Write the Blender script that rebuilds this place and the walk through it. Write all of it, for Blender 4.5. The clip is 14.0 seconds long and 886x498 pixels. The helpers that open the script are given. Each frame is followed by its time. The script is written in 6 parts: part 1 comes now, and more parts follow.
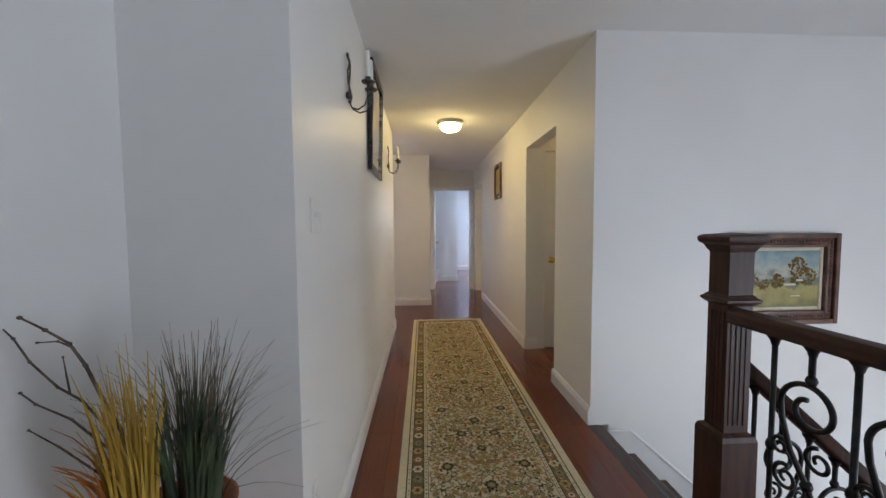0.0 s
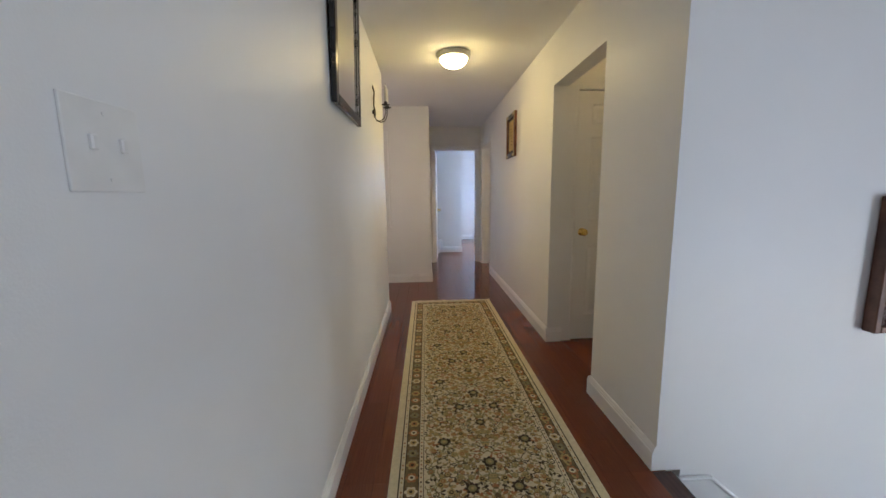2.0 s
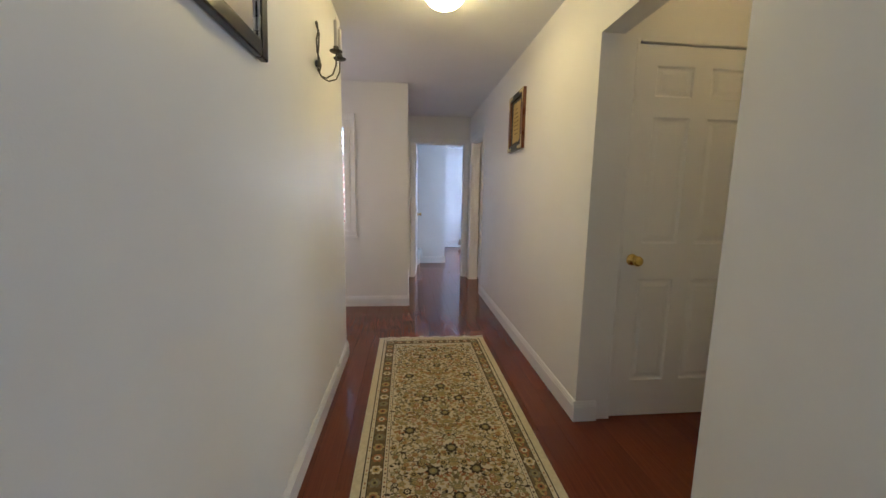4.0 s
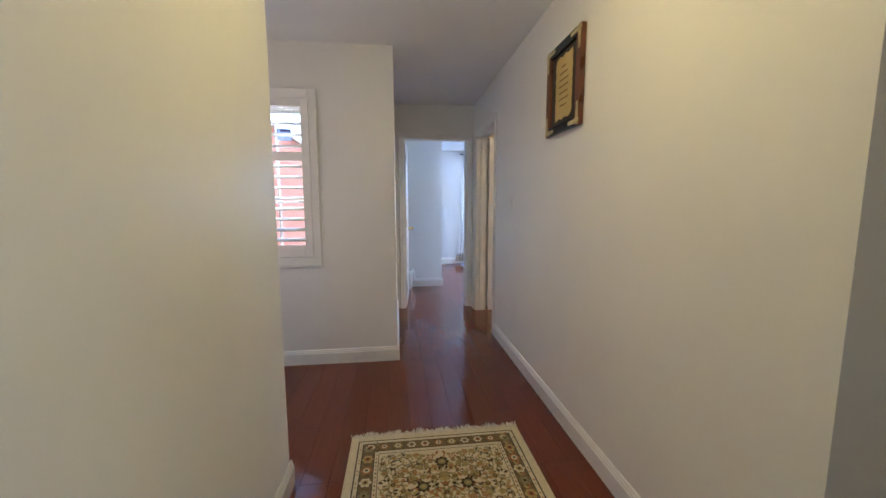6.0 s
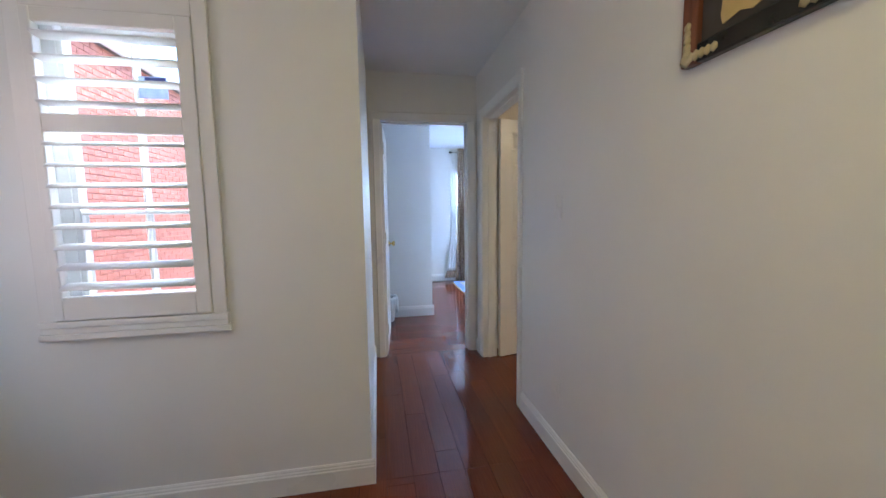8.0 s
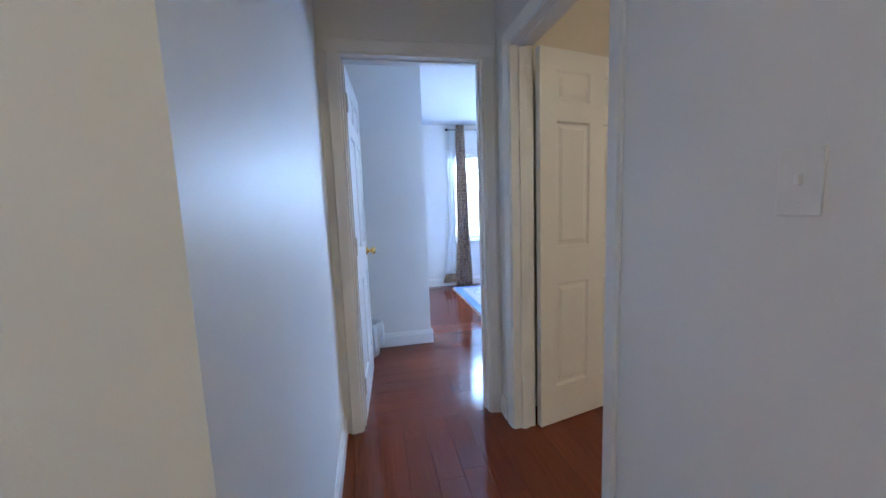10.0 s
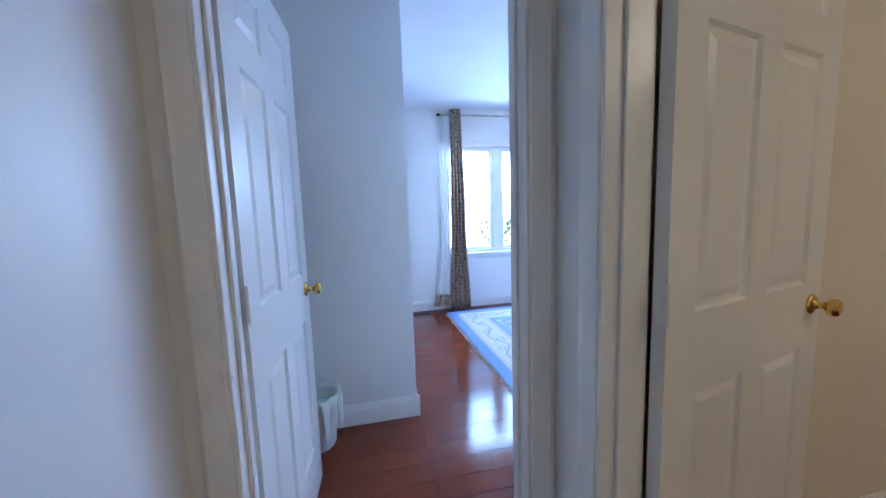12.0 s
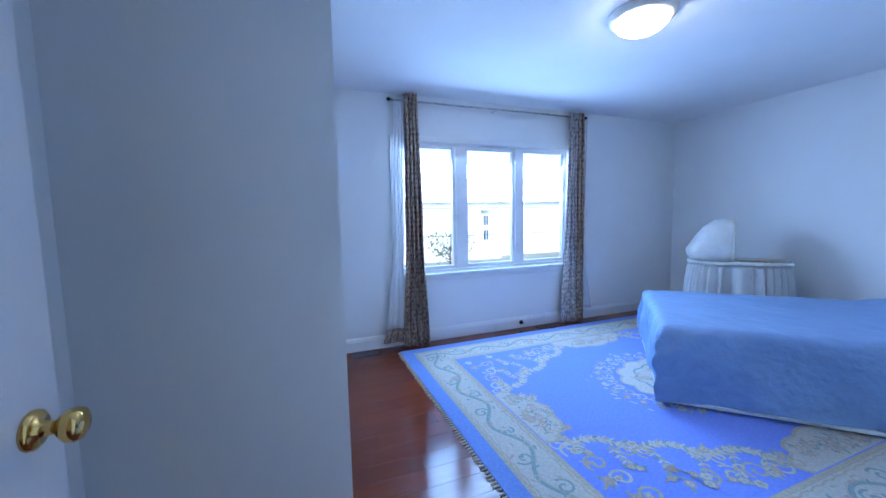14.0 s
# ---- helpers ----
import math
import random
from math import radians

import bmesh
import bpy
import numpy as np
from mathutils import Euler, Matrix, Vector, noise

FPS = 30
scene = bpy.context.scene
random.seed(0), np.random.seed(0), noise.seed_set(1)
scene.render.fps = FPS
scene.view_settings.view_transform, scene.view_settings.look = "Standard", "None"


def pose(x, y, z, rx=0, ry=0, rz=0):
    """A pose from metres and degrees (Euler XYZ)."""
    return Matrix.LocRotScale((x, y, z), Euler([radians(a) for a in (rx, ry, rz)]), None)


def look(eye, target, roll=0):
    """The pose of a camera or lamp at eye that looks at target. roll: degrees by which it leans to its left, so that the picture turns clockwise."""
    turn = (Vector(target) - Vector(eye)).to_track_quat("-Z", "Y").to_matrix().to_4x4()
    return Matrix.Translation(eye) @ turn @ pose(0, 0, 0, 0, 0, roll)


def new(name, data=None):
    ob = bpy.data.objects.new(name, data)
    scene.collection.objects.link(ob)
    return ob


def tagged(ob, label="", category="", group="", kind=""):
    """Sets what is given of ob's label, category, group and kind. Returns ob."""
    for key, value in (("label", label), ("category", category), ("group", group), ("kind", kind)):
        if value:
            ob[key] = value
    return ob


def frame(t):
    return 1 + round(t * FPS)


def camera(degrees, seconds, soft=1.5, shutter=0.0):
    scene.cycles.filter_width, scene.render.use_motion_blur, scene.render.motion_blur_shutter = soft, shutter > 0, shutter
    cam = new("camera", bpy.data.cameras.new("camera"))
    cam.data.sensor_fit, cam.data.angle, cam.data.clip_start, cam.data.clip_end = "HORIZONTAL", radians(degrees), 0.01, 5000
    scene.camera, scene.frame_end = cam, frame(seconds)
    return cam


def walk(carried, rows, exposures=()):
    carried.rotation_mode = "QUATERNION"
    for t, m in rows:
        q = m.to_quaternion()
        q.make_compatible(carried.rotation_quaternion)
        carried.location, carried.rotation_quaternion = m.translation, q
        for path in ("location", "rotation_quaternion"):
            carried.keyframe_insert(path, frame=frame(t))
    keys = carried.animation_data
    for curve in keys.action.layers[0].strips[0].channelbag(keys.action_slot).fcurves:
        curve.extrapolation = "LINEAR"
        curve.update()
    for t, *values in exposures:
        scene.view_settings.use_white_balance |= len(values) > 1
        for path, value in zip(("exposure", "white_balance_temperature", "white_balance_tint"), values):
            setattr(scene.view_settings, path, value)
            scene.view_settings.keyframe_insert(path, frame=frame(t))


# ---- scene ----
import itertools

cam = camera(101.1, 14.0)
PATH = [
    (0, (-0.05, 0.518, 1.258), (0.058, 2.512, 1.145), -0.4),
    (0.5, (-0.047, 0.666, 1.254), (0.044, 2.656, 1.087), -0.6),
    (1, (-0.04, 0.843, 1.254), (0.037, 2.829, 1.038), -0.8),
    (1.5, (-0.026, 1.054, 1.248), (0.051, 3.035, 0.989), -0.9),
    (2, (-0.001, 1.289, 1.237), (0.087, 3.266, 0.946), -0.8),
    (2.5, (0.013, 1.53, 1.236), (0.128, 3.503, 0.934), -0.5),
    (3, (0.024, 1.799, 1.243), (0.173, 3.77, 0.941), 0.2),
    (5.5, (0.073, 3.258, 1.246), (0.308, 5.23, 1.011), 0.3),
    (6, (0.073, 3.573, 1.244), (0.32, 5.544, 1.015), -0.1),
    (6.5, (0.077, 3.885, 1.248), (0.336, 5.856, 1.029), -0.3),
    (7, (0.084, 4.201, 1.262), (0.364, 6.17, 1.051), -0.4),
    (7.5, (0.103, 4.509, 1.27), (0.415, 6.474, 1.07), -0.7),
    (8, (0.121, 4.819, 1.264), (0.469, 6.779, 1.068), -0.8),
    (10.5, (0.327, 6.29, 1.276), (0.712, 8.236, 1.019), -2.3),
    (11, (0.382, 6.578, 1.286), (0.781, 8.52, 1.023), -2.2),
    (11.5, (0.427, 6.843, 1.284), (0.851, 8.781, 1.034), -2.1),
    (12, (0.48, 7.1, 1.284), (0.917, 9.038, 1.054), -1.9),
    (12.5, (0.518, 7.343, 1.284), (0.979, 9.278, 1.075), -1.6),
    (13, (0.538, 7.588, 1.314), (1.056, 9.508, 1.106), -0.6),
    (13.5, (0.587, 7.814, 1.285), (1.195, 9.71, 1.101), -0.2),
    (14, (0.646, 8.02, 1.27), (1.361, 9.88, 1.094), -1.2),
]
EXPOSURES = [(0, 4.05, 7050, 12), (3, 4.04, 6550, 11), (6.5, 4.03, 6300, 8), (8, 4.08, 6050, 6), (10.5, 3.95, 5600, 7), (12.5, 3.75, 5400, 8), (13.3, 3.58, 5250, 8), (14, 3.1, 5200, 8)]
walk(cam, [(t, look(eye, target, roll)) for t, eye, target, roll in PATH], EXPOSURES)

# ---- light ----
world = bpy.data.worlds.new("sky")
scene.world = world
world.use_nodes = True
wn = world.node_tree.nodes
sky = wn.new("ShaderNodeTexSky")
sky.sky_type, sky.sun_disc = "NISHITA", False
sky.sun_elevation, sky.sun_rotation = radians(42), radians(152)
sky.dust_density, sky.ozone_density = 0.3, 3.0
world.node_tree.links.new(sky.outputs[0], wn["Background"].inputs[0])
wn["Background"].inputs[1].default_value = 0.10
sun = new("sun", bpy.data.lights.new("sun", "SUN"))
sun.data.energy, sun.data.angle, sun.data.color = 1.0, radians(0.5), (1.0, 0.93, 0.82)
sun.matrix_world = look((0.35 * 9, -0.66 * 9, 9 * 0.67), (0, 0, 0))


def window_light(name, x, y, z, target, w, h, power, colour):
    """The sky's light in a window's opening."""
    ob = new(name, bpy.data.lights.new(name, "AREA"))
    ob.data.shape, ob.data.size, ob.data.size_y = "RECTANGLE", w, h
    ob.data.energy, ob.data.color = power, colour
    ob.matrix_world = look((x, y, z), target)
    return ob


HALL_GLOW, BED_GLOW, SIDE_GLOW, PASSAGE_FILL = 3.3, 3.2, 5.2, 0.40
YB_OUT = 6.62
DAY = (0.50, 0.68, 1.0)
window_light("bedroom_window_light", 2.545, 11.632, 1.693, (2.545, 9.0, 0.2), 2.06, 0.60, 7.8, (0.46, 0.66, 1.0))
window_light("bedroom_window_portal", 2.54, 11.64, 1.36, (2.54, 8, 1.36), 2.0, 1.28, 1, DAY).data.cycles.is_portal = True
window_light("shutter_window_portal", -0.87, 6.62, 1.46, (-0.87, 5, 1.46), 0.53, 1.1, 1, DAY).data.cycles.is_portal = True
window_light("shutter_window_light", -0.87, YB_OUT + 0.42, 2.55, (-0.87, YB_OUT - 0.14, 1.35), 0.9, 0.4, 5.0, (0.80, 0.88, 1.0))
# Fill light through an added, unseen west window; lifts the hall's dim end.
window_light("nook_fill_light", -1.56, 5.775, 1.46, (1.0, 6.3, 1.25), 0.8, 1.05, 0.17, (0.84, 0.90, 1.0))
window_light("stair_window_light", 4.58, -1.0, 0.1, (-0.5, 0.9, 0.1), 1.3, 1.7, 5.7, (0.66, 0.79, 1.0))


# ---- materials ----
def node_mat(name, rough=0.5, metal=0.0, spec=0.5):
    m = bpy.data.materials.new(name)
    m.use_nodes = True
    b = m.node_tree.nodes["Principled BSDF"]
    b.inputs["Roughness"].default_value, b.inputs["Metallic"].default_value = rough, metal
    b.inputs["Specular IOR Level"].default_value = spec
    return m, m.node_tree.nodes, m.node_tree.links, b


def surface(name, a, b, scale=8.0, rough=0.5, metal=0.0, bump=0.1, fine=180.0, stretch=(1, 1, 1), spec=0.5, rvar=0.08, dist=0.002, coord="Object", contrast=(0.35, 0.65), per_piece=0.0):
    """Two colours mixed by slow noise, fine grain in the relief and the gloss."""
    m, n, l, bs = node_mat(name, rough, metal, spec)
    tc, mp = n.new("ShaderNodeTexCoord"), n.new("ShaderNodeMapping")
    mp.inputs["Scale"].default_value = stretch
    l.new(tc.outputs[coord], mp.inputs[0])
    n1, n2 = n.new("ShaderNodeTexNoise"), n.new("ShaderNodeTexNoise")
    for t, s, d in ((n1, scale, 4), (n2, fine, 3)):
        t.inputs["Scale"].default_value, t.inputs["Detail"].default_value = s, d
        l.new(mp.outputs[0], t.inputs["Vector"])
    rp = n.new("ShaderNodeValToRGB")
    rp.color_ramp.elements[0].position, rp.color_ramp.elements[1].position = contrast
    rp.color_ramp.elements[0].color, rp.color_ramp.elements[1].color = (*a, 1), (*b, 1)
    l.new(n1.outputs[0], rp.inputs[0])
    out = rp.outputs[0]
    if per_piece:
        oi, ma, hs = n.new("ShaderNodeObjectInfo"), n.new("ShaderNodeMapRange"), n.new("ShaderNodeHueSaturation")
        ma.inputs[3].default_value, ma.inputs[4].default_value = 1 - per_piece, 1 + per_piece
        l.new(oi.outputs["Random"], ma.inputs[0])
        l.new(ma.outputs[0], hs.inputs["Value"])
        l.new(out, hs.inputs["Color"])
        out = hs.outputs[0]
    l.new(out, bs.inputs["Base Color"])
    mr = n.new("ShaderNodeMapRange")
    mr.inputs[3].default_value, mr.inputs[4].default_value = max(0.02, rough - rvar), min(1, rough + rvar)
    l.new(n1.outputs[0], mr.inputs[0])
    l.new(mr.outputs[0], bs.inputs["Roughness"])
    if bump:
        bp = n.new("ShaderNodeBump")
        bp.inputs["Strength"].default_value, bp.inputs["Distance"].default_value = bump, dist
        l.new(n2.outputs[0], bp.inputs["Height"])
        l.new(bp.outputs[0], bs.inputs["Normal"])
    return m


M_WALL = surface("wall_paint", (0.79, 0.785, 0.765), (0.83, 0.825, 0.81), 1.2, 0.46, bump=0.12, fine=260, coord="Object")
M_CEIL = surface("ceiling_paint", (0.83, 0.83, 0.82), (0.87, 0.87, 0.86), 1.5, 0.85, bump=0.15, fine=300)
M_TRIM = surface("trim_gloss_paint", (0.80, 0.79, 0.77), (0.84, 0.835, 0.82), 3, 0.30, bump=0.02, fine=90)
M_DOOR = surface("door_paint", (0.79, 0.78, 0.76), (0.83, 0.825, 0.81), 3, 0.3, bump=0.05, fine=120, stretch=(1, 1, 0.12))
M_BEIGE = surface("warm_beige_wall_paint", (0.72, 0.66, 0.56), (0.77, 0.71, 0.61), 1.4, 0.5, bump=0.12, fine=260)
M_PLANK = surface("red_brown_floor_lacquer", (0.126, 0.026, 0.0105), (0.19, 0.043, 0.016), 3.5, 0.115, bump=0.02, fine=40, stretch=(9, 0.7, 1), rvar=0.05, per_piece=0.13, spec=0.48)
M_GAP = surface("floor_joint", (0.035, 0.011, 0.006), (0.05, 0.016, 0.009), 20, 0.7)
M_DARKWOOD = surface("dark_stained_wood", (0.028, 0.009, 0.006), (0.062, 0.021, 0.013), 5, 0.46, bump=0.05, fine=70, stretch=(8, 8, 0.8), spec=0.3)
M_DARKWOODX = surface("dark_stained_wood_tread", (0.04, 0.014, 0.009), (0.075, 0.026, 0.016), 5, 0.22, bump=0.06, fine=70, stretch=(8, 0.8, 8))
M_BLACKIRON = surface("black_wrought_iron", (0.012, 0.012, 0.013), (0.03, 0.03, 0.032), 30, 0.42, metal=0.6, bump=0.2, fine=120)


# ---- builders ----
def box(bm, x0, x1, y0, y1, z0, z1, mat=0):
    vs = [bm.verts.new(p) for p in ((x0, y0, z0), (x1, y0, z0), (x1, y1, z0), (x0, y1, z0), (x0, y0, z1), (x1, y0, z1), (x1, y1, z1), (x0, y1, z1))]
    for f in ((3, 2, 1, 0), (4, 5, 6, 7), (0, 1, 5, 4), (1, 2, 6, 5), (2, 3, 7, 6), (3, 0, 4, 7)):
        bm.faces.new([vs[i] for i in f]).material_index = mat
    return vs


def finish(name, bm, mats, smooth=False):
    bmesh.ops.recalc_face_normals(bm, faces=bm.faces[:])
    me = bpy.data.meshes.new(name)
    bm.to_mesh(me)
    bm.free()
    for m in (mats if isinstance(mats, (list, tuple)) else [mats]):
        me.materials.append(m)
    if smooth:
        for p in me.polygons:
            p.use_smooth = True
    return me


def part(name, bm, material, parent=None, label="", at=None, smooth=False):
    """Links a bmesh as one mesh object under a thing or a part."""
    ob = new(name, finish(name, bm, material, smooth))
    if parent is not None:
        ob.parent = parent
    if at is not None:
        ob.matrix_basis = at
    if label:
        ob["label"] = label
    return ob


def thing(name, label, category, at=None, group="", kind=""):
    ob = new(name)
    ob.empty_display_size = 0.1
    if at is not None:
        ob.matrix_basis = at
    return tagged(ob, label, category, group, kind)


def bevel(bm, width, seg=2, angle=30):
    es = [e for e in bm.edges if len(e.link_faces) == 2 and e.calc_face_angle(0) > radians(angle)]
    bmesh.ops.bevel(bm, geom=es, offset=width, segments=seg, affect="EDGES", profile=0.5)
    return bm


def bbox(x0, x1, y0, y1, z0, z1, r=0.0, seg=2):
    bm = bmesh.new()
    box(bm, x0, x1, y0, y1, z0, z1)
    if r:
        bmesh.ops.recalc_face_normals(bm, faces=bm.faces[:])
        bevel(bm, r, seg)
    return bm


def lathe(bm, profile, seg=24, axis="Z", origin=(0, 0, 0)):
    """Turns (radius, height) pairs about an axis."""
    rings = []
    o = Vector(origin)
    for r, h in profile:
        ring = []
        for i in range(seg):
            a = 2 * math.pi * i / seg
            c, s = r * math.cos(a), r * math.sin(a)
            p = {"Z": (c, s, h), "X": (h, c, s), "Y": (c, h, s)}[axis]
            ring.append(bm.verts.new(o + Vector(p)))
        rings.append(ring)
    for a, b in zip(rings, rings[1:]):
        for i in range(seg):
            bm.faces.new((a[i], a[(i + 1) % seg], b[(i + 1) % seg], b[i]))
    for ring, r in ((rings[0], profile[0][0]), (rings[-1], profile[-1][0])):
        if r > 1e-5:
            bm.faces.new(ring)
    return bm


def tube(bm, pts, radius, seg=8, taper=None, flat=1.0):
    """A round bar along a line of points; taper: the radius at its end."""
    pts = [Vector(p) for p in pts]
    rings, side = [], None
    for i, p in enumerate(pts):
        d = (pts[min(i + 1, len(pts) - 1)] - pts[max(i - 1, 0)]).normalized()
        if side is None:
            side = d.orthogonal().normalized()
        side = (side - d * side.dot(d)).normalized()
        up = d.cross(side)
        f = i / (len(pts) - 1)
        r = radius if taper is None else radius + (taper - radius) * f
        rings.append([bm.verts.new(p + side * r * math.cos(2 * math.pi * k / seg) + up * r * flat * math.sin(2 * math.pi * k / seg)) for k in range(seg)])
    for a, b in zip(rings, rings[1:]):
        for k in range(seg):
            bm.faces.new((a[k], a[(k + 1) % seg], b[(k + 1) % seg], b[k]))
    bm.faces.new(rings[0][::-1])
    bm.faces.new(rings[-1])
    return bm


def extrude_profile(bm, profile, p0, p1, out, up=(0, 0, 1)):
    """A moulding: the (out, up) profile swept straight from p0 to p1."""
    p0, p1, out, up = Vector(p0), Vector(p1), Vector(out), Vector(up)
    a = [bm.verts.new(p0 + out * u + up * v) for u, v in profile]
    b = [bm.verts.new(p1 + out * u + up * v) for u, v in profile]
    k = len(profile)
    for i in range(k):
        bm.faces.new((a[i], a[(i + 1) % k], b[(i + 1) % k], b[i]))
    bm.faces.new(a[::-1])
    bm.faces.new(b)
    return bm


# ---- plan ----
H = 2.44
XL, XR = -0.42, 1.0
YC = 2.72
ALC0, ALC1, ALCZ = 3.37, 4.2, 2.06
YL0, YL1 = 1.60, 5.15
XREC = -0.89
YB, XB = 6.47, 0.06
RD0, RD1 = 7.01, 7.815
YD0, YD1 = 8.0, 8.085
FD0, FD1, DZ = 0.155, 0.926, 2.055
XBW, YBW = 0.763, 9.24
YW = 11.5
XE = 5.3
XN = -1.5


def wall(name, *boxes, mat=None, label=""):
    bm = bmesh.new()
    for b in boxes:
        box(bm, *b)
    bmesh.ops.remove_doubles(bm, verts=bm.verts[:], dist=0.0005)
    ob = new(name, finish(name, bm, mat or M_WALL))
    return tagged(ob, label or "smooth off-white painted plaster wall", "wall", kind="structure")


wall("wall_hall_west", (XL - 0.12, XL, YL0, YL1, 0, H))
wall("wall_recess", (XREC, XL - 0.12, YL0, YL0 + 0.12, 0, H))
wall("wall_landing_west", (XREC - 0.12, XREC, -2.5, YL0 + 0.12, 0, H))
wall("wall_landing_south", (XREC - 0.12, 4.72, -2.62, -2.5, -2.8, H))
wall("wall_stairwell", (XR + 0.12, 4.72, YC, YC + 0.12, -2.8, H))
wall("wall_stairwell_east", (4.6, 4.72, -2.5, -1.7, -2.8, H), (4.6, 4.72, -0.3, YC, -2.8, H), (4.6, 4.72, -1.7, -0.3, -2.8, -0.8), (4.6, 4.72, -1.7, -0.3, 1.0, H))
wall("wall_hall_east_1", (XR, XR + 0.12, YC, ALC0, 0, H))
wall("wall_hall_east_2", (XR, XR + 0.12, ALC0, ALC1, ALCZ, H))
wall("wall_hall_east_3", (XR, XR + 0.12, ALC1, RD0, 0, H))
wall("wall_hall_east_4", (XR, XR + 0.12, RD0, RD1, DZ, H))
wall("wall_hall_east_5", (XR, XR + 0.12, RD1, YD1, 0, H))
wall("wall_passage_south", (XR + 0.12, 2.1, ALC0 - 0.12, ALC0, 0, H))
CD0, CD1 = 1.19, 1.95
wall("wall_passage_north", (XR + 0.12, CD0, ALC1, ALC1 + 0.13, 0, H), (CD1, 2.1, ALC1, ALC1 + 0.13, 0, H), (CD0, CD1, ALC1, ALC1 + 0.13, 2.03, H))
# Unseen end wall, set close so it throws light back at the passage door.
wall("wall_passage_bounce", (2.1, 2.22, ALC0 - 0.12, ALC1 + 0.13, 0, H))
wall("wall_nook_south", (XN, XL - 0.12, YL1 - 0.12, YL1, 0, H))
# Opening added in a wall out of view, to let daylight into the nook.
NW0, NW1, NZ0, NZ1 = 5.35, 6.2, 0.9, 2.02
wall("wall_nook_west", (XN - 0.12, XN, YL1 - 0.12, NW0, 0, H), (XN - 0.12, XN, NW1, YB + 0.14, 0, H), (XN - 0.12, XN, NW0, NW1, 0, NZ0), (XN - 0.12, XN, NW0, NW1, NZ1, H))
SW0, SW1, SZ0, SZ1 = -1.14, -0.60, 0.90, 2.02
wall("wall_nook_north", (XN, SW0, YB, YB + 0.14, 0, H), (SW1, XB, YB, YB + 0.14, 0, H), (SW0, SW1, YB, YB + 0.14, 0, SZ0), (SW0, SW1, YB, YB + 0.14, SZ1, H))
wall("wall_hall_end_west", (XB - 0.14, XB, YB + 0.14, YBW, 0, H))
wall("wall_bedroom_south", (XB, FD0, YD0, YD1, 0, H), (FD1, XR, YD0, YD1, 0, H), (FD0, FD1, YD0, YD1, DZ, H))
wall("wall_bedroom_south_east", (XR + 0.12, XE, 8.04, YD1, 0, H))
wall("wall_side_room_north", (XR + 0.12, XE, 8.005, 8.04, 0, H), mat=M_BEIGE, label="warm beige painted wall of the side room")
wall("wall_side_room_east", (4.1, 4.22, 4.8, 8.005, 0, H), mat=M_BEIGE, label="warm beige painted wall of the side room")
wall("wall_side_room_south", (XR + 0.12, 4.1, 4.37, 4.8, 0, H), mat=M_BEIGE, label="warm beige painted wall of the side room")
wall("wall_closet_south", (XB - 0.14, XBW, YBW, YBW + 0.12, 0, H))
wall("wall_closet_east", (XBW - 0.12, XBW, YBW + 0.12, YW, 0, H))
BW0, BW1, BZ0, BZ1 = 1.51, 3.58, 0.70, 2.03
wall("wall_bedroom_north", (XBW - 0.12, BW0, YW, YW + 0.16, 0, H), (BW1, XE + 0.12, YW, YW + 0.16, 0, H), (BW0, BW1, YW, YW + 0.16, 0, BZ0), (BW0, BW1, YW, YW + 0.16, BZ1, H))
wall("wall_bedroom_east", (XE, XE + 0.12, YD1, YW, 0, H))
cl = bmesh.new()
box(cl, XN - 0.12, 5.4, -2.62, YB + 0.14, H, H + 0.1)
box(cl, XB - 0.14, 5.4, YB + 0.14, YW + 0.16, H, H + 0.1)
tagged(new("ceiling", finish("ceiling", cl, M_CEIL)), "flat matt white painted ceiling", "ceiling", kind="structure")

# floors
NOSE = 1.08
fl = bmesh.new()
box(fl, XREC, NOSE - 0.03, -2.5, YL0, -0.28, -0.012)
box(fl, XL, NOSE - 0.03, YL0, YC, -0.28, -0.012)
box(fl, XL, XR, YC, YL1, -0.28, -0.012)
box(fl, XN, XR, YL1, YB, -0.28, -0.012)
box(fl, XB, XR, YB, YD1, -0.28, -0.012)
box(fl, XR, 3.0, ALC0, ALC1 + 0.2, -0.28, -0.012)
box(fl, XR, 4.1, 4.8, 8.005, -0.28, -0.012)
FLOOR = tagged(new("floor", finish("floor", fl, M_GAP)), "glossy red-brown hardwood plank floor of the hall", "floor", kind="structure")
fb = bmesh.new()
box(fb, XB, XBW, YD1, YBW, -0.28, -0.012)
box(fb, XBW, XE, YD1, YW, -0.28, -0.012)
FLOOR2 = tagged(new("floor_bedroom", finish("floor_bedroom", fb, M_GAP)), "glossy red-brown hardwood plank floor of the bedroom", "floor", kind="structure")
lf = bmesh.new()
box(lf, XREC - 0.12, 4.72, -2.62, YC + 0.12, -2.95, -2.8)
tagged(new("floor_lower", finish("floor_lower", lf, surface("lower_floor_wood", (0.12, 0.035, 0.018), (0.18, 0.06, 0.03), 3, 0.25, stretch=(8, 0.8, 1)))), "red-brown floor at the foot of the stairs", "floor", kind="structure")

BASE = [(0, 0), (0.016, 0), (0.016, 0.086), (0.012, 0.091), (0.012, 0.098), (0.008, 0.104), (0.008, 0.109), (0.004, 0.116), (0, 0.116)]
BASEB = [(0, 0), (0.018, 0), (0.018, 0.092), (0.013, 0.098), (0.013, 0.107), (0.009, 0.113), (0.005, 0.124), (0, 0.126)]


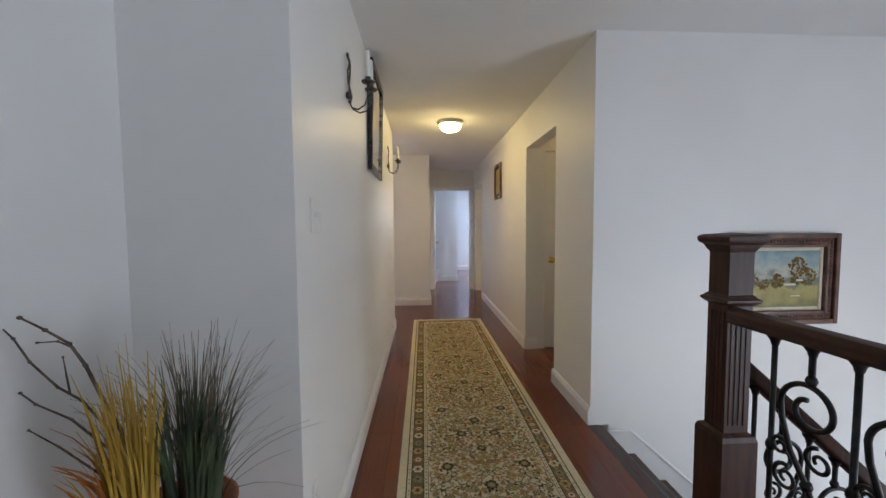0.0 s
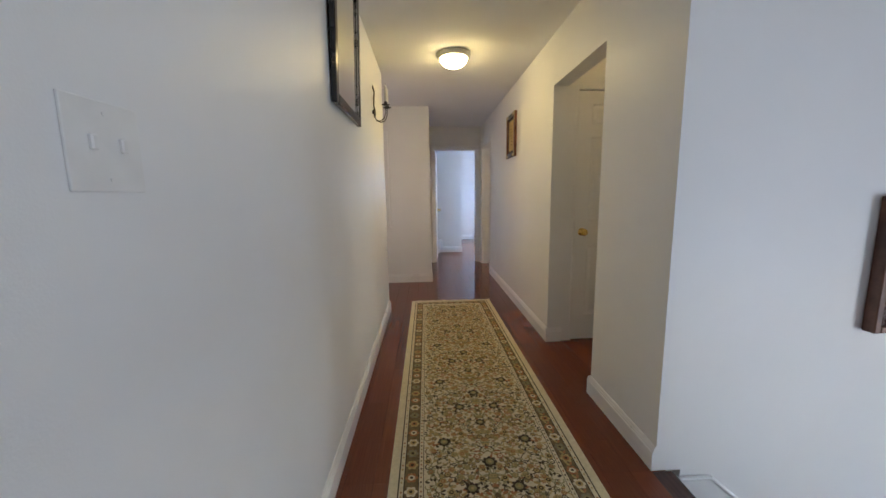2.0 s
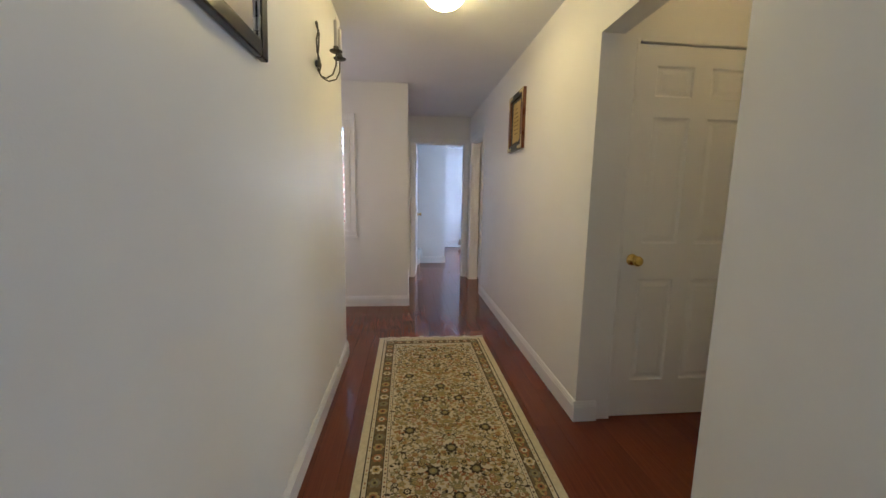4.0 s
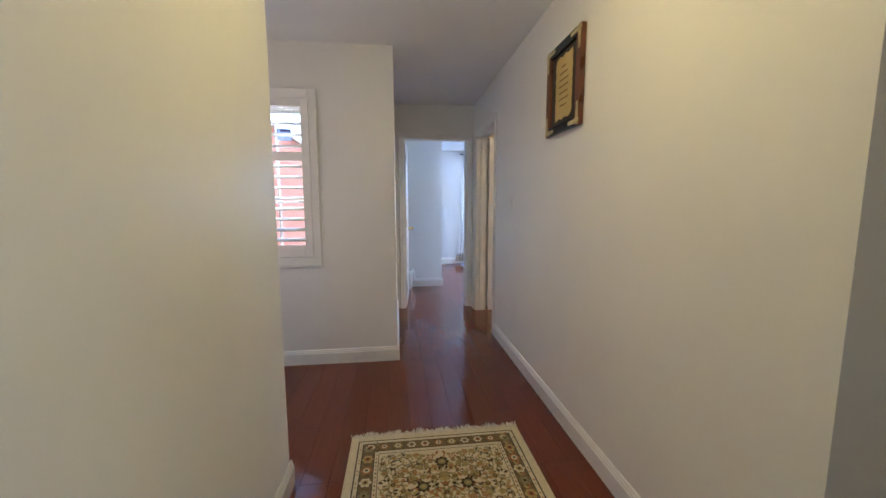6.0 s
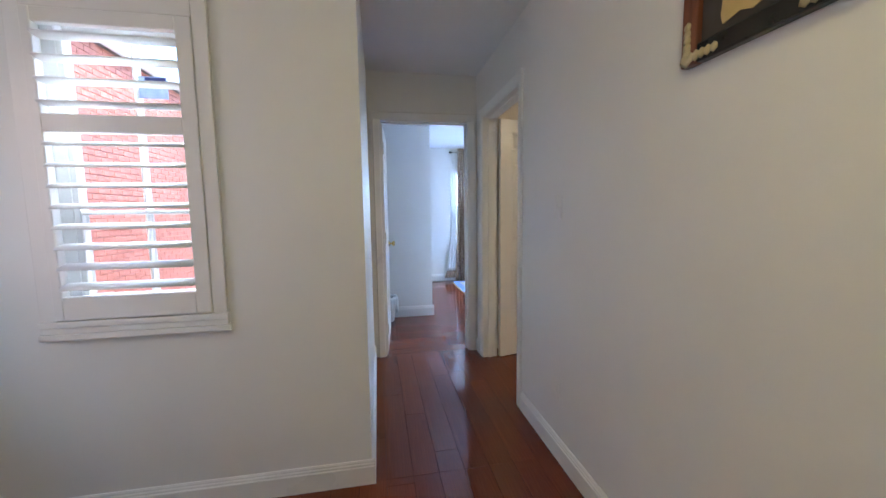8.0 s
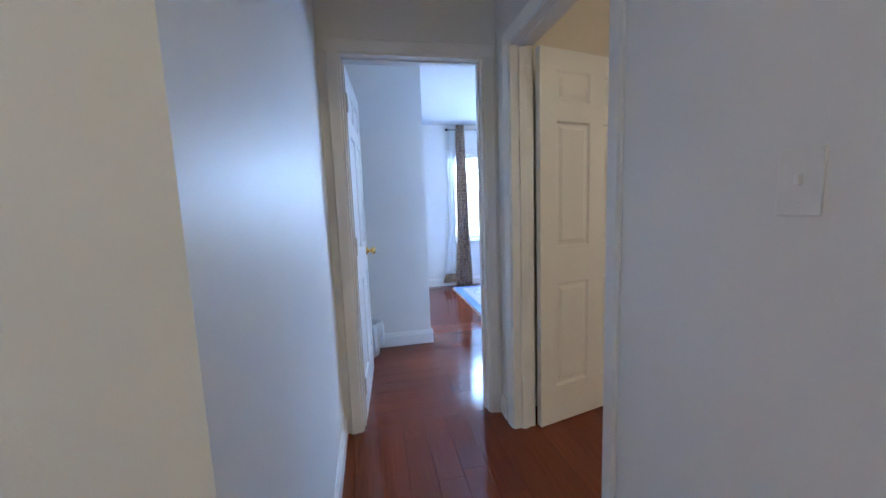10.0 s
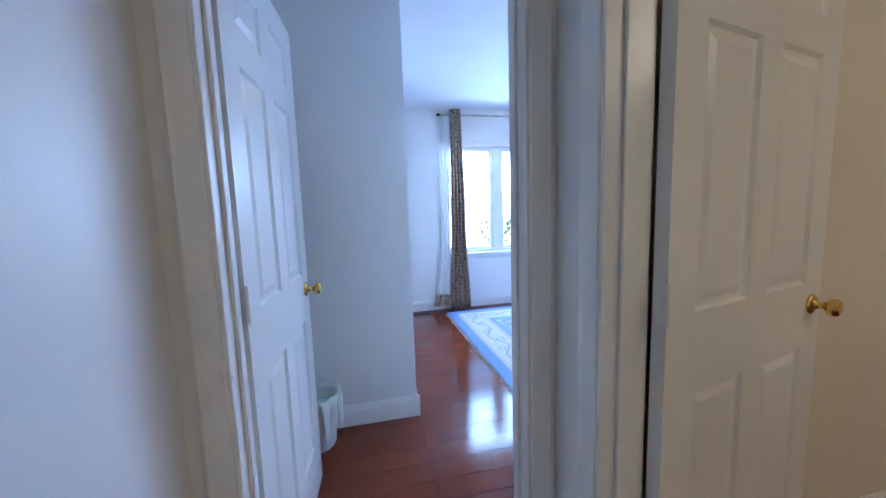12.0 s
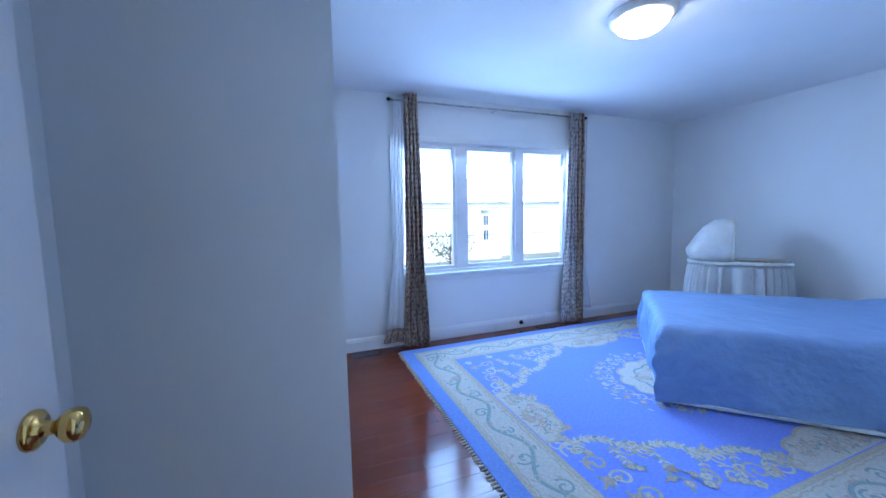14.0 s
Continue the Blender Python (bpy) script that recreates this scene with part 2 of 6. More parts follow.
def baseboard(p0, p1, out, profile=BASE):
    bm = extrude_profile(bmesh.new(), profile, (*p0, 0), (*p1, 0), (*out, 0))
    tagged(new("baseboard", finish("baseboard", bm, M_TRIM)), "white moulded baseboard along the wall", "baseboard", kind="structure")


for p0, p1, out in (
    ((XL, YL0), (XL, YL1 + 0.016), (1, 0)), ((XREC, YL0), (XL + 0.016, YL0), (0, -1)), ((XREC, -2.5), (XREC, YL0), (1, 0)),
    ((XR, YC), (XR, ALC0), (-1, 0)), ((XR - 0.016, ALC0), (1.12, ALC0), (0, 1)), ((XR - 0.016, ALC1), (1.12, ALC1), (0, -1)), ((XR, ALC1), (XR, RD0 - 0.07), (-1, 0)),
    ((XN, YB), (XB + 0.016, YB), (0, -1)), ((XB, YB), (XB, YD0), (1, 0)), ((XN, YL1), (XL, YL1), (0, 1)), ((XN, YL1), (XN, YB), (1, 0)),
    ((XR, RD1 + 0.075), (XR, YD0), (-1, 0)), ((XR + 0.12, 8.005), (4.1, 8.005), (0, -1))):
    baseboard(p0, p1, out)
for p0, p1, out in (((XB, YBW), (XBW + 0.018, YBW), (0, -1)), ((XBW, YBW), (XBW, YW), (1, 0)), ((XBW, YW), (XE, YW), (0, -1)), ((XE, YD1), (XE, YW), (-1, 0)), ((FD1 + 0.08, YD1), (XE, YD1), (0, 1))):
    baseboard(p0, p1, out, BASEB)


# ---- doors ----
M_BRASS = surface("polished_brass", (0.72, 0.47, 0.13), (0.85, 0.60, 0.22), 30, 0.16, metal=1.0, bump=0.02)
M_STEEL = surface("brushed_nickel", (0.45, 0.43, 0.40), (0.58, 0.56, 0.52), 30, 0.28, metal=1.0, bump=0.03)
M_PLASTIC = surface("white_plastic", (0.78, 0.77, 0.74), (0.82, 0.81, 0.78), 20, 0.35, bump=0.0)
CASING = [(0, 0), (0, 0.062), (0.010, 0.062), (0.016, 0.054), (0.014, 0.044), (0.010, 0.014), (0.008, 0.003), (0.005, 0)]


def casing(parent, plane, axis, lo, hi, top, out):
    """Moulded trim round an opening: two uprights and a head; out is +1 or -1 along the wall's normal."""
    def pt(u, z):
        return (u, plane, z) if axis == "x" else (plane, u, z)
    o = (0, out, 0) if axis == "x" else (out, 0, 0)
    e = Vector((1, 0, 0)) if axis == "x" else Vector((0, 1, 0))
    part("casing_side", extrude_profile(bmesh.new(), CASING, pt(lo, 0), pt(lo, top), o, -e), M_TRIM, parent)
    part("casing_side", extrude_profile(bmesh.new(), CASING, pt(hi, 0), pt(hi, top), o, e), M_TRIM, parent)
    part("casing_head", extrude_profile(bmesh.new(), CASING, pt(lo - 0.062, top), pt(hi + 0.062, top), o, (0, 0, 1)), M_TRIM, parent)


def door_frame(name, axis, lo, hi, p0, p1, top, stop, sides=(True, True)):
    """Jambs, head, stop and casings in an opening through a wall from p0 to p1."""
    d = thing(name, "white painted door frame with moulded casing", "door frame", kind="structure")
    j = 0.014
    def b(u0, u1, v0, v1, z0, z1):
        return bbox(u0, u1, v0, v1, z0, z1, 0.002, 1) if axis == "x" else bbox(v0, v1, u0, u1, z0, z1, 0.002, 1)
    part("jamb", b(lo - 0.004, lo + j, p0 - 0.003, p1 + 0.003, 0, top), M_TRIM, d)
    part("jamb", b(hi - j, hi + 0.004, p0 - 0.003, p1 + 0.003, 0, top), M_TRIM, d)
    part("jamb_head", b(lo + j, hi - j, p0 - 0.003, p1 + 0.003, top - j, top + 0.004), M_TRIM, d)
    part("door_stop", b(lo + j, lo + j + 0.01, stop - 0.018, stop + 0.018, 0, top - j), M_TRIM, d)
    part("door_stop", b(hi - j - 0.01, hi - j, stop - 0.018, stop + 0.018, 0, top - j), M_TRIM, d)
    part("door_stop", b(lo + j + 0.01, hi - j - 0.01, stop - 0.018, stop + 0.018, top - j - 0.01, top - j), M_TRIM, d)
    if sides[0]:
        casing(d, p0 - 0.001, axis, lo + 0.004, hi - 0.004, top - 0.004, -1)
    if sides[1]:
        casing(d, p1 + 0.001, axis, lo + 0.004, hi - 0.004, top - 0.004, 1)
    return d


def knob_profile():
    return [(0.0, 0.0), (0.032, 0.0), (0.032, 0.004), (0.026, 0.009), (0.013, 0.011), (0.011, 0.026), (0.012, 0.034), (0.019, 0.038), (0.026, 0.046), (0.028, 0.054), (0.025, 0.063), (0.018, 0.067), (0.0, 0.068)]


def interior_door(label, m, w=0.75, h=2.03, hinge_side=True, knob_z=0.945):
    """Six-panel moulded door; its hinge edge at x = 0, its front face in y = 0, its back at y = -0.035."""
    d = thing("interior_door", label, "door", m)
    t = 0.035
    st, mu = 0.108, 0.10
    rails = ((0.008, 0.225), (0.815, 1.015), (1.675, 1.775), (1.925, h))
    c0 = (w - mu) / 2
    bm = bmesh.new()
    box(bm, 0.002, w - 0.002, -t + 0.009, -0.009, 0.01, h - 0.002)
    fr = bmesh.new()
    for x0, x1, z0, z1 in [(0, st, 0.008, h), (w - st, w, 0.008, h)] + [(st, w - st, a, b) for a, b in rails] + [(c0, c0 + mu, rails[i][1], rails[i + 1][0]) for i in range(3)]:
        box(fr, x0, x1, -t, 0, z0, z1)
    bmesh.ops.recalc_face_normals(fr, faces=fr.faces[:])
    me = finish("door_leaf", bm, M_DOOR)
    fr.from_mesh(me)
    part("leaf", fr, M_DOOR, d)
    for i in range(3):
        for x0, x1 in ((st, c0), (c0 + mu, w - st)):
            z0, z1 = rails[i][1], rails[i + 1][0]
            p = bmesh.new()
            for s in (0, 1):
                ys = (-0.009, -0.010, -0.0025) if s == 0 else (-t + 0.009, -t + 0.010, -t + 0.0025)
                rings = []
                for inset, y in ((0.0, ys[0] + (0.008 if s == 0 else -0.008)), (0.010, ys[1]), (0.018, ys[1]), (0.040, ys[2])):
                    rings.append([p.verts.new(c) for c in ((x0 + inset, y, z0 + inset), (x1 - inset, y, z0 + inset), (x1 - inset, y, z1 - inset), (x0 + inset, y, z1 - inset))])
                for a, b in zip(rings, rings[1:]):
                    for k in range(4):
                        p.faces.new((a[k], a[(k + 1) % 4], b[(k + 1) % 4], b[k]))
                p.faces.new(rings[-1])
            part("panel", p, M_DOOR, d)
    kb = bmesh.new()
    lathe(kb, knob_profile(), 20, "Y", (w - 0.062, 0.0, knob_z))
    lathe(kb, [(r, -y) for r, y in knob_profile()], 20, "Y", (w - 0.062, -t, knob_z))
    part("door_knob", kb, M_BRASS, d, "polished brass door knob", smooth=True)
    for z in (0.22, 1.05, 1.83):
        hb = lathe(bmesh.new(), [(0.0, -0.05), (0.004, -0.05), (0.0065, -0.045), (0.0065, 0.045), (0.004, 0.05), (0, 0.05)], 10, "Z", (-0.004, 0.004 if hinge_side else -t - 0.004, z))
        box(hb, -0.003, 0.001, -t + 0.004, -0.004, z - 0.045, z + 0.045)
        part("hinge", hb, M_TRIM, d, "white painted hinge")
    lb = bbox(w - 0.0015, w + 0.0015, -t + 0.006, -0.006, 0.915, 0.975)
    part("latch_plate", lb, M_BRASS, d)
    return d


door_frame("door_1", "x", FD0, FD1, YD0, YD1, DZ, YD0 + 0.063)
door_frame("door_2", "y", RD0, RD1, XR, XR + 0.12, DZ, XR + 0.06)
door_frame("door_3", "x", CD0, CD1, ALC1, ALC1 + 0.13, 2.045, ALC1 + 0.075, (False, False))
interior_door("white six-panel door standing open into the bedroom", pose(0.150, YD1 + 0.019, 0, 0, 0, 86.2), 0.735, hinge_side=False)
interior_door("white six-panel door standing open into the side room", pose(XR + 0.135, RD1 - 0.012, 0, 0, 0, 13), 0.775, hinge_side=False)
interior_door("closed white six-panel door in the side passage", pose(CD1 - 0.017, ALC1 + 0.012, 0, 0, 0, 180), CD1 - CD0 - 0.034, 2.025, knob_z=0.925)

# ---- stairs and railings ----
RISE, RUN = 0.185, 0.21
st_ob = thing("staircase", "dark stained wooden stairs going down from the landing", "staircase", kind="structure")
for i in range(12):
    x, z = NOSE + i * RUN, -i * RISE
    if i:
        part("tread", bbox(x - RUN - 0.028, x, 1.76, YC - 0.014, z - 0.032, z, 0.008, 2), M_DARKWOODX, st_ob)
    part("riser", bbox(x - 0.032, x - 0.018, 1.77, YC - 0.014, z - RISE, z - 0.032), M_DARKWOODX, st_ob)
part("landing_nosing", bbox(NOSE - 0.1, NOSE, -2.4, YC - 0.002, -0.03, 0.0015, 0.008, 2), M_DARKWOODX, st_ob, "dark wooden nosing at the landing's edge")
sk = bmesh.new()
ring = [(NOSE - 0.02, 0), (NOSE + 0.03, -0.035), (NOSE + 0.175, -0.035), (NOSE + 2.35, -0.035 - 2.175 * 0.881), (NOSE + 2.35, -2.6), (NOSE + 2.0, -2.6), (NOSE - 0.02, -0.45)]
f0, f1 = [sk.verts.new((x, YC - 0.012, z)) for x, z in ring], [sk.verts.new((x, YC + 0.004, z)) for x, z in ring]
sk.faces.new(f0), sk.faces.new(f1[::-1])
for i in range(len(ring)):
    sk.faces.new((f0[i], f0[(i + 1) % len(ring)], f1[(i + 1) % len(ring)], f1[i]))
part("stair_skirting", sk, M_TRIM, st_ob, "white sloping skirting board")
cap = bmesh.new()
tube(cap, [(NOSE + 0.03, YC - 0.014, -0.036), (NOSE + 0.175, YC - 0.014, -0.036), (NOSE + 2.35, YC - 0.014, -0.036 - 2.175 * 0.881)], 0.009, 8)
part("skirting_cap", cap, M_TRIM, st_ob)

NX, NY = 1.06, 1.80


def frustum(bm, cx, cy, rows):
    """Square post from (half width, height) rows."""
    rings = [[bm.verts.new((cx + sx * r * NS, cy + sy * r * NS, z)) for sx, sy in ((-1, -1), (1, -1), (1, 1), (-1, 1))] for r, z in rows]
    for a, b in zip(rings, rings[1:]):
        for k in range(4):
            bm.faces.new((a[k], a[(k + 1) % 4], b[(k + 1) % 4], b[k]))
    bm.faces.new(rings[0]), bm.faces.new(rings[-1])
    return bm


newel = thing("newel_post", "dark stained square newel post with fluted shaft and moulded cap", "newel post", pose(NX + 0.026, NY, 0))
NS = 0.66
part("plinth", frustum(bmesh.new(), 0, 0, [(0.102, 0.0), (0.102, 0.475), (0.094, 0.492), (0.078, 0.50)]), M_DARKWOOD, newel)
part("shaft", frustum(bmesh.new(), 0, 0, [(0.070, 0.50), (0.070, 1.19)]), M_DARKWOOD, newel)
for s, ax in ((1, "x"), (-1, "x"), (1, "y"), (-1, "y")):
    for k in (-0.0285, -0.0095, 0.0095, 0.0285):
        a0, a1 = sorted((s * 0.0455, s * 0.0492))
        part("flute_bead", bbox(a0, a1, k - 0.0055, k + 0.0055, 0.53, 0.95, 0.002, 1) if ax == "x" else bbox(k - 0.0055, k + 0.0055, a0, a1, 0.53, 0.95, 0.002, 1), M_DARKWOOD, newel)
part("collar", frustum(bmesh.new(), 0, 0, [(0.071, 0.97), (0.086, 0.978), (0.098, 0.986), (0.098, 0.994), (0.084, 1.000), (0.079, 1.006), (0.071, 1.01)]), M_DARKWOOD, newel)
part("cap", frustum(bmesh.new(), 0, 0, [(0.071, 1.165), (0.084, 1.18), (0.092, 1.192), (0.108, 1.201), (0.114, 1.209), (0.114, 1.221), (0.098, 1.229), (0.0, 1.236)]), M_DARKWOOD, newel)

HANDRAIL = [(-0.030, 0.0), (0.030, 0.0), (0.034, 0.012), (0.030, 0.020), (0.033, 0.034), (0.024, 0.050), (0.0, 0.056), (-0.024, 0.050), (-0.033, 0.034), (-0.030, 0.020), (-0.034, 0.012)]


def spiral(c, r0, r1, a0, turns, u, v, k=26):
    """Points of a spiral in the plane of u and v."""
    out = []
    for i in range(k + 1):
        f = i / k
        a, r = radians(a0) + turns * 2 * math.pi * f, r0 + (r1 - r0) * f
        out.append(Vector(c) + Vector(u) * (r * math.cos(a)) + Vector(v) * (r * math.sin(a)))
    return out


def baluster(parent, p, z0, z1, scroll, u):
    """A forged bar from z0 to z1 at p; with scroll, a short bar and a lyre of scrolls in the plane of u."""
    x, y = p
    v = Vector((0, 0, 1))
    bm = bmesh.new()
    lathe(bm, [(0.0, 0.0), (0.022, 0.0), (0.021, -0.008), (0.013, -0.02), (0.010, -0.034), (0.0, -0.034)], 10, "Z", (x, y, z1))
    if not scroll:
        tube(bm, [(x, y, z0), (x, y, z1 - 0.02)], 0.0078, 8)
        for z in (z0 + 0.30, z1 - 0.36):
            lathe(bm, [(0.0, -0.018), (0.009, -0.018), (0.014, -0.006), (0.014, 0.006), (0.009, 0.018), (0, 0.018)], 8, "Z", (x, y, z))
    else:
        c = Vector((x, y, 0))
        tube(bm, [(x, y, z1 - 0.02), (x, y, z1 - 0.112)], 0.0085, 8)
        lathe(bm, [(0.0, -0.012), (0.011, -0.012), (0.015, 0.0), (0.011, 0.012), (0, 0.012)], 8, "Z", (x, y, z1 - 0.105))
        us = Vector(u) * -1
        top = spiral(c + v * (z1 - 0.195) - us * 0.002, 0.084, 0.030, 183, -1.22, us, v, 34)
        stem = [top[0], c + v * (z1 - 0.25) - us * 0.080, c + v * (z1 - 0.34) - us * 0.052, c + v * (z1 - 0.42), c + v * (z1 - 0.50) + us * 0.040, c + v * (z1 - 0.56) + us * 0.056]
        low = spiral(c + v * (z1 - 0.60) + us * 0.004, 0.056, 0.016, 20, -1.4, us, v, 30)
        tube(bm, top[::-1] + stem[1:] + low, 0.0082, 7)
        tube(bm, spiral(c + v * (z1 - 0.33) + us * 0.030, 0.040, 0.010, 100, 1.35, us, v), 0.0068, 7, 0.0048)
        tube(bm, spiral(c + v * (z1 - 0.345) - us * 0.082, 0.030, 0.008, 20, 1.4, us, v), 0.0065, 7, 0.0045)
        tube(bm, spiral(c + v * (z1 - 0.435) - us * 0.062, 0.042, 0.010, 80, 1.5, us, v), 0.0068, 7, 0.0048)
        tube(bm, spiral(c + v * (z1 - 0.50) + us * 0.088, 0.028, 0.008, 200, 1.4, us, v), 0.0065, 7, 0.0045)
        lathe(bm, [(0.0, -0.014), (0.012, -0.014), (0.016, 0.0), (0.012, 0.014), (0, 0.014)], 8, "Z", (x, y, z1 - 0.42))
        tube(bm, [(x, y, z1 - 0.655), (x, y, z0)], 0.0085, 8)
    return part("baluster" if not scroll else "scroll_baluster", bm, M_BLACKIRON, parent, smooth=True)


guard = thing("landing_railing", "dark wooden handrail on black wrought iron scroll balusters", "railing")
part("handrail", extrude_profile(bmesh.new(), HANDRAIL, (NX, NY - 0.055, 0.915), (NX, -2.4, 0.915), (1, 0, 0)), M_DARKWOOD, guard, "polished dark wooden handrail", smooth=True)
for i in range(36):
    y = NY - 0.205 - i * 0.112
    baluster(guard, (NX, y), 0.0, 0.917, i % 2 == 1, (0, 1, 0))
part("bottom_rail", bbox(NX - 0.03, NX + 0.03, -2.4, NY - 0.1, 0.0, 0.012, 0.003, 1), M_DARKWOOD, guard)
rail2 = thing("stair_railing", "dark wooden stair rail on black iron balusters going down", "railing")
part("handrail", extrude_profile(bmesh.new(), HANDRAIL, (NX + 0.07, NY + 0.02, 0.72), (NX + 2.3, NY + 0.02, 0.72 - 2.23 * 0.881), (0, 1, 0), (0.661, 0, 0.75)), M_DARKWOOD, rail2, smooth=True)
for i in range(18):
    x = NX + 0.16 + i * 0.115
    zt = 0.725 - (x - NX - 0.07) * 0.881
    zb = -RISE * (1 + math.floor((x - NOSE) / RUN))
    baluster(rail2, (x, NY + 0.02), zb, zt, i % 2 == 1 and zt - zb > 0.7, (1, 0, 0))

# ---- hall runner ----
def flat_poly(bm, pts, z, mat):
    f = bm.faces.new([bm.verts.new((x, y, z)) for x, y in pts])
    f.material_index = mat
    if f.normal.z < 0:
        f.normal_flip()


def rosette(bm, cx, cy, r, n, z, m1, m2, m3=None, turn=0.0, sx=1.0):
    k = n * 6
    flat_poly(bm, [(cx + sx * r * (0.72 + 0.28 * abs(math.cos(n * i * math.pi / k))) * math.cos(2 * math.pi * i / k + turn), cy + r * (0.72 + 0.28 * abs(math.cos(n * i * math.pi / k))) * math.sin(2 * math.pi * i / k + turn)) for i in range(k)], z, m1)
    for q, mm, dz in ((0.55, m2, 0.0006), (0.25, m1 if m3 is None else m3, 0.0012)):
        flat_poly(bm, [(cx + sx * q * r * math.cos(2 * math.pi * i / 10), cy + q * r * math.sin(2 * math.pi * i / 10)) for i in range(10)], z + dz, mm)


def leaf_shape(bm, cx, cy, l, w, a, z, m):
    c, s = math.cos(a), math.sin(a)
    pts = [(0, 0), (0.25, 0.42), (0.55, 0.5), (0.82, 0.28), (1, 0), (0.8, -0.3), (0.5, -0.5), (0.2, -0.36)]
    flat_poly(bm, [(cx + c * u * l - s * v * w, cy + s * u * l + c * v * w) for u, v in pts], z, m)


def ribbon(bm, pts, w, z, m):
    """A flat band of width w along a line."""
    a, b = [], []
    for i, p in enumerate(pts):
        q, r = pts[max(i - 1, 0)], pts[min(i + 1, len(pts) - 1)]
        dx, dy = r[0] - q[0], r[1] - q[1]
        l = math.hypot(dx, dy) or 1
        a.append(bm.verts.new((p[0] - dy / l * w / 2, p[1] + dx / l * w / 2, z)))
        b.append(bm.verts.new((p[0] + dy / l * w / 2, p[1] - dx / l * w / 2, z)))
    for i in range(len(pts) - 1):
        bm.faces.new((a[i], b[i], b[i + 1], a[i + 1])).material_index = m


def yarn(name, a, b):
    return surface(name, a, b, 60, 0.95, bump=0.6, fine=900, dist=0.003, spec=0.1)


Y_CREAM = yarn("cream_wool", (0.67, 0.585, 0.40), (0.77, 0.68, 0.49))
Y_BROWN = yarn("olive_brown_wool", (0.16, 0.112, 0.06), (0.235, 0.168, 0.09))
Y_DARK = yarn("dark_brown_wool", (0.055, 0.040, 0.028), (0.095, 0.07, 0.046))
Y_FRINGE = yarn("pale_cotton_fringe", (0.64, 0.58, 0.46), (0.74, 0.68, 0.56))
Y_GOLD = yarn("gold_wool", (0.44, 0.32, 0.13), (0.55, 0.41, 0.19))
Y_SAGE = yarn("grey_sage_wool", (0.22, 0.19, 0.115), (0.30, 0.26, 0.17))
Y_RUST = yarn("rust_wool", (0.36, 0.155, 0.07), (0.45, 0.22, 0.11))
Y_OLIVE = yarn("olive_wool", (0.27, 0.23, 0.11), (0.36, 0.31, 0.16))
RX0, RX1, RY0, RY1 = -0.186, 0.727, 0.55, 5.455
runner = thing("runner_rug", "long cream floral runner rug with dark border and fringe", "rug", pose((RX0 + RX1) / 2, (RY0 + RY1) / 2, 0))
hw, hl = (RX1 - RX0) / 2, (RY1 - RY0) / 2
part("rug_base", bbox(-hw, hw, -hl, hl, 0.0, 0.009, 0.002, 1), Y_CREAM, runner)
bd = bmesh.new()
def frame_band(bm, o, i, z, m):
    for x0, x1, y0, y1 in ((-hw + o, -hw + i, -hl + o, hl - o), (hw - i, hw - o, -hl + o, hl - o), (-hw + i, hw - i, -hl + o, -hl + i), (-hw + i, hw - i, hl - i, hl - o)):
        flat_poly(bm, [(x0, y0), (x1, y0), (x1, y1), (x0, y1)], z, m)
frame_band(bd, 0.040, 0.046, 0.0095, 1)
frame_band(bd, 0.046, 0.064, 0.0095, 0)
frame_band(bd, 0.064, 0.068, 0.0095, 1)
frame_band(bd, 0.068, 0.126, 0.0095, 6)
frame_band(bd, 0.126, 0.130, 0.0095, 1)
frame_band(bd, 0.130, 0.148, 0.0095, 0)
frame_band(bd, 0.148, 0.151, 0.0095, 1)
RUNNER_MATS = [Y_CREAM, Y_DARK, Y_GOLD, Y_SAGE, Y_OLIVE, Y_RUST, Y_BROWN]
part("border", bd, RUNNER_MATS, runner, "sage and brown flowered border")
mt = bmesh.new()
rr = random.Random(11)
n = int(2 * hl / 0.078)
for i in range(n):
    y = -hl + 0.07 + (2 * hl - 0.14) * (i + 0.5) / n
    for s in (1, -1):
        xb = s * (hw - 0.097)
        rosette(mt, xb, y, 0.029, 6, 0.0102, (2, 3, 0, 5)[i % 4], (5, 4, 2, 0)[i % 4], 1)
        leaf_shape(mt, xb, y + 0.028, 0.030, 0.012, radians(60 * s), 0.0100, 5)
        leaf_shape(mt, xb, y + 0.028, 0.030, 0.012, radians(180 - 60 * s), 0.0100, 2)
        for q in range(3):
            flat_poly(mt, [(s * (hw - 0.055) + 0.005 * a, y + q * 0.026 + 0.007 * b) for a, b in ((1, 0), (0, 1), (-1, 0), (0, -1))], 0.0100, (5, 0, 2)[q])
            flat_poly(mt, [(s * (hw - 0.139) + 0.005 * a, y + q * 0.026 + 0.007 * b) for a, b in ((1, 0), (0, 1), (-1, 0), (0, -1))], 0.0100, (5, 4, 1)[q])
n = int(2 * hw / 0.078)
for i in range(n):
    x = -hw + 0.07 + (2 * hw - 0.14) * (i + 0.5) / n
    for s in (1, -1):
        rosette(mt, x, s * (hl - 0.097), 0.024, 6, 0.0102, (0, 5, 2, 0)[i % 4], (5, 0, 0, 3)[i % 4], 1)
fw, PER = hw - 0.155, 0.60
cells = []
for k in range(9000):
    x, y = rr.uniform(0.004, fw - 0.012), rr.uniform(0, PER)
    if all(abs(x - a) > r * 0.75 + 0.0075 or min(abs(y - b), PER - abs(y - b)) > r * 0.75 + 0.0075 for a, b, r in cells):
        cells.append((x, y, rr.choice((0.009, 0.011, 0.013, 0.016)) if x > 0.03 else 0.016))
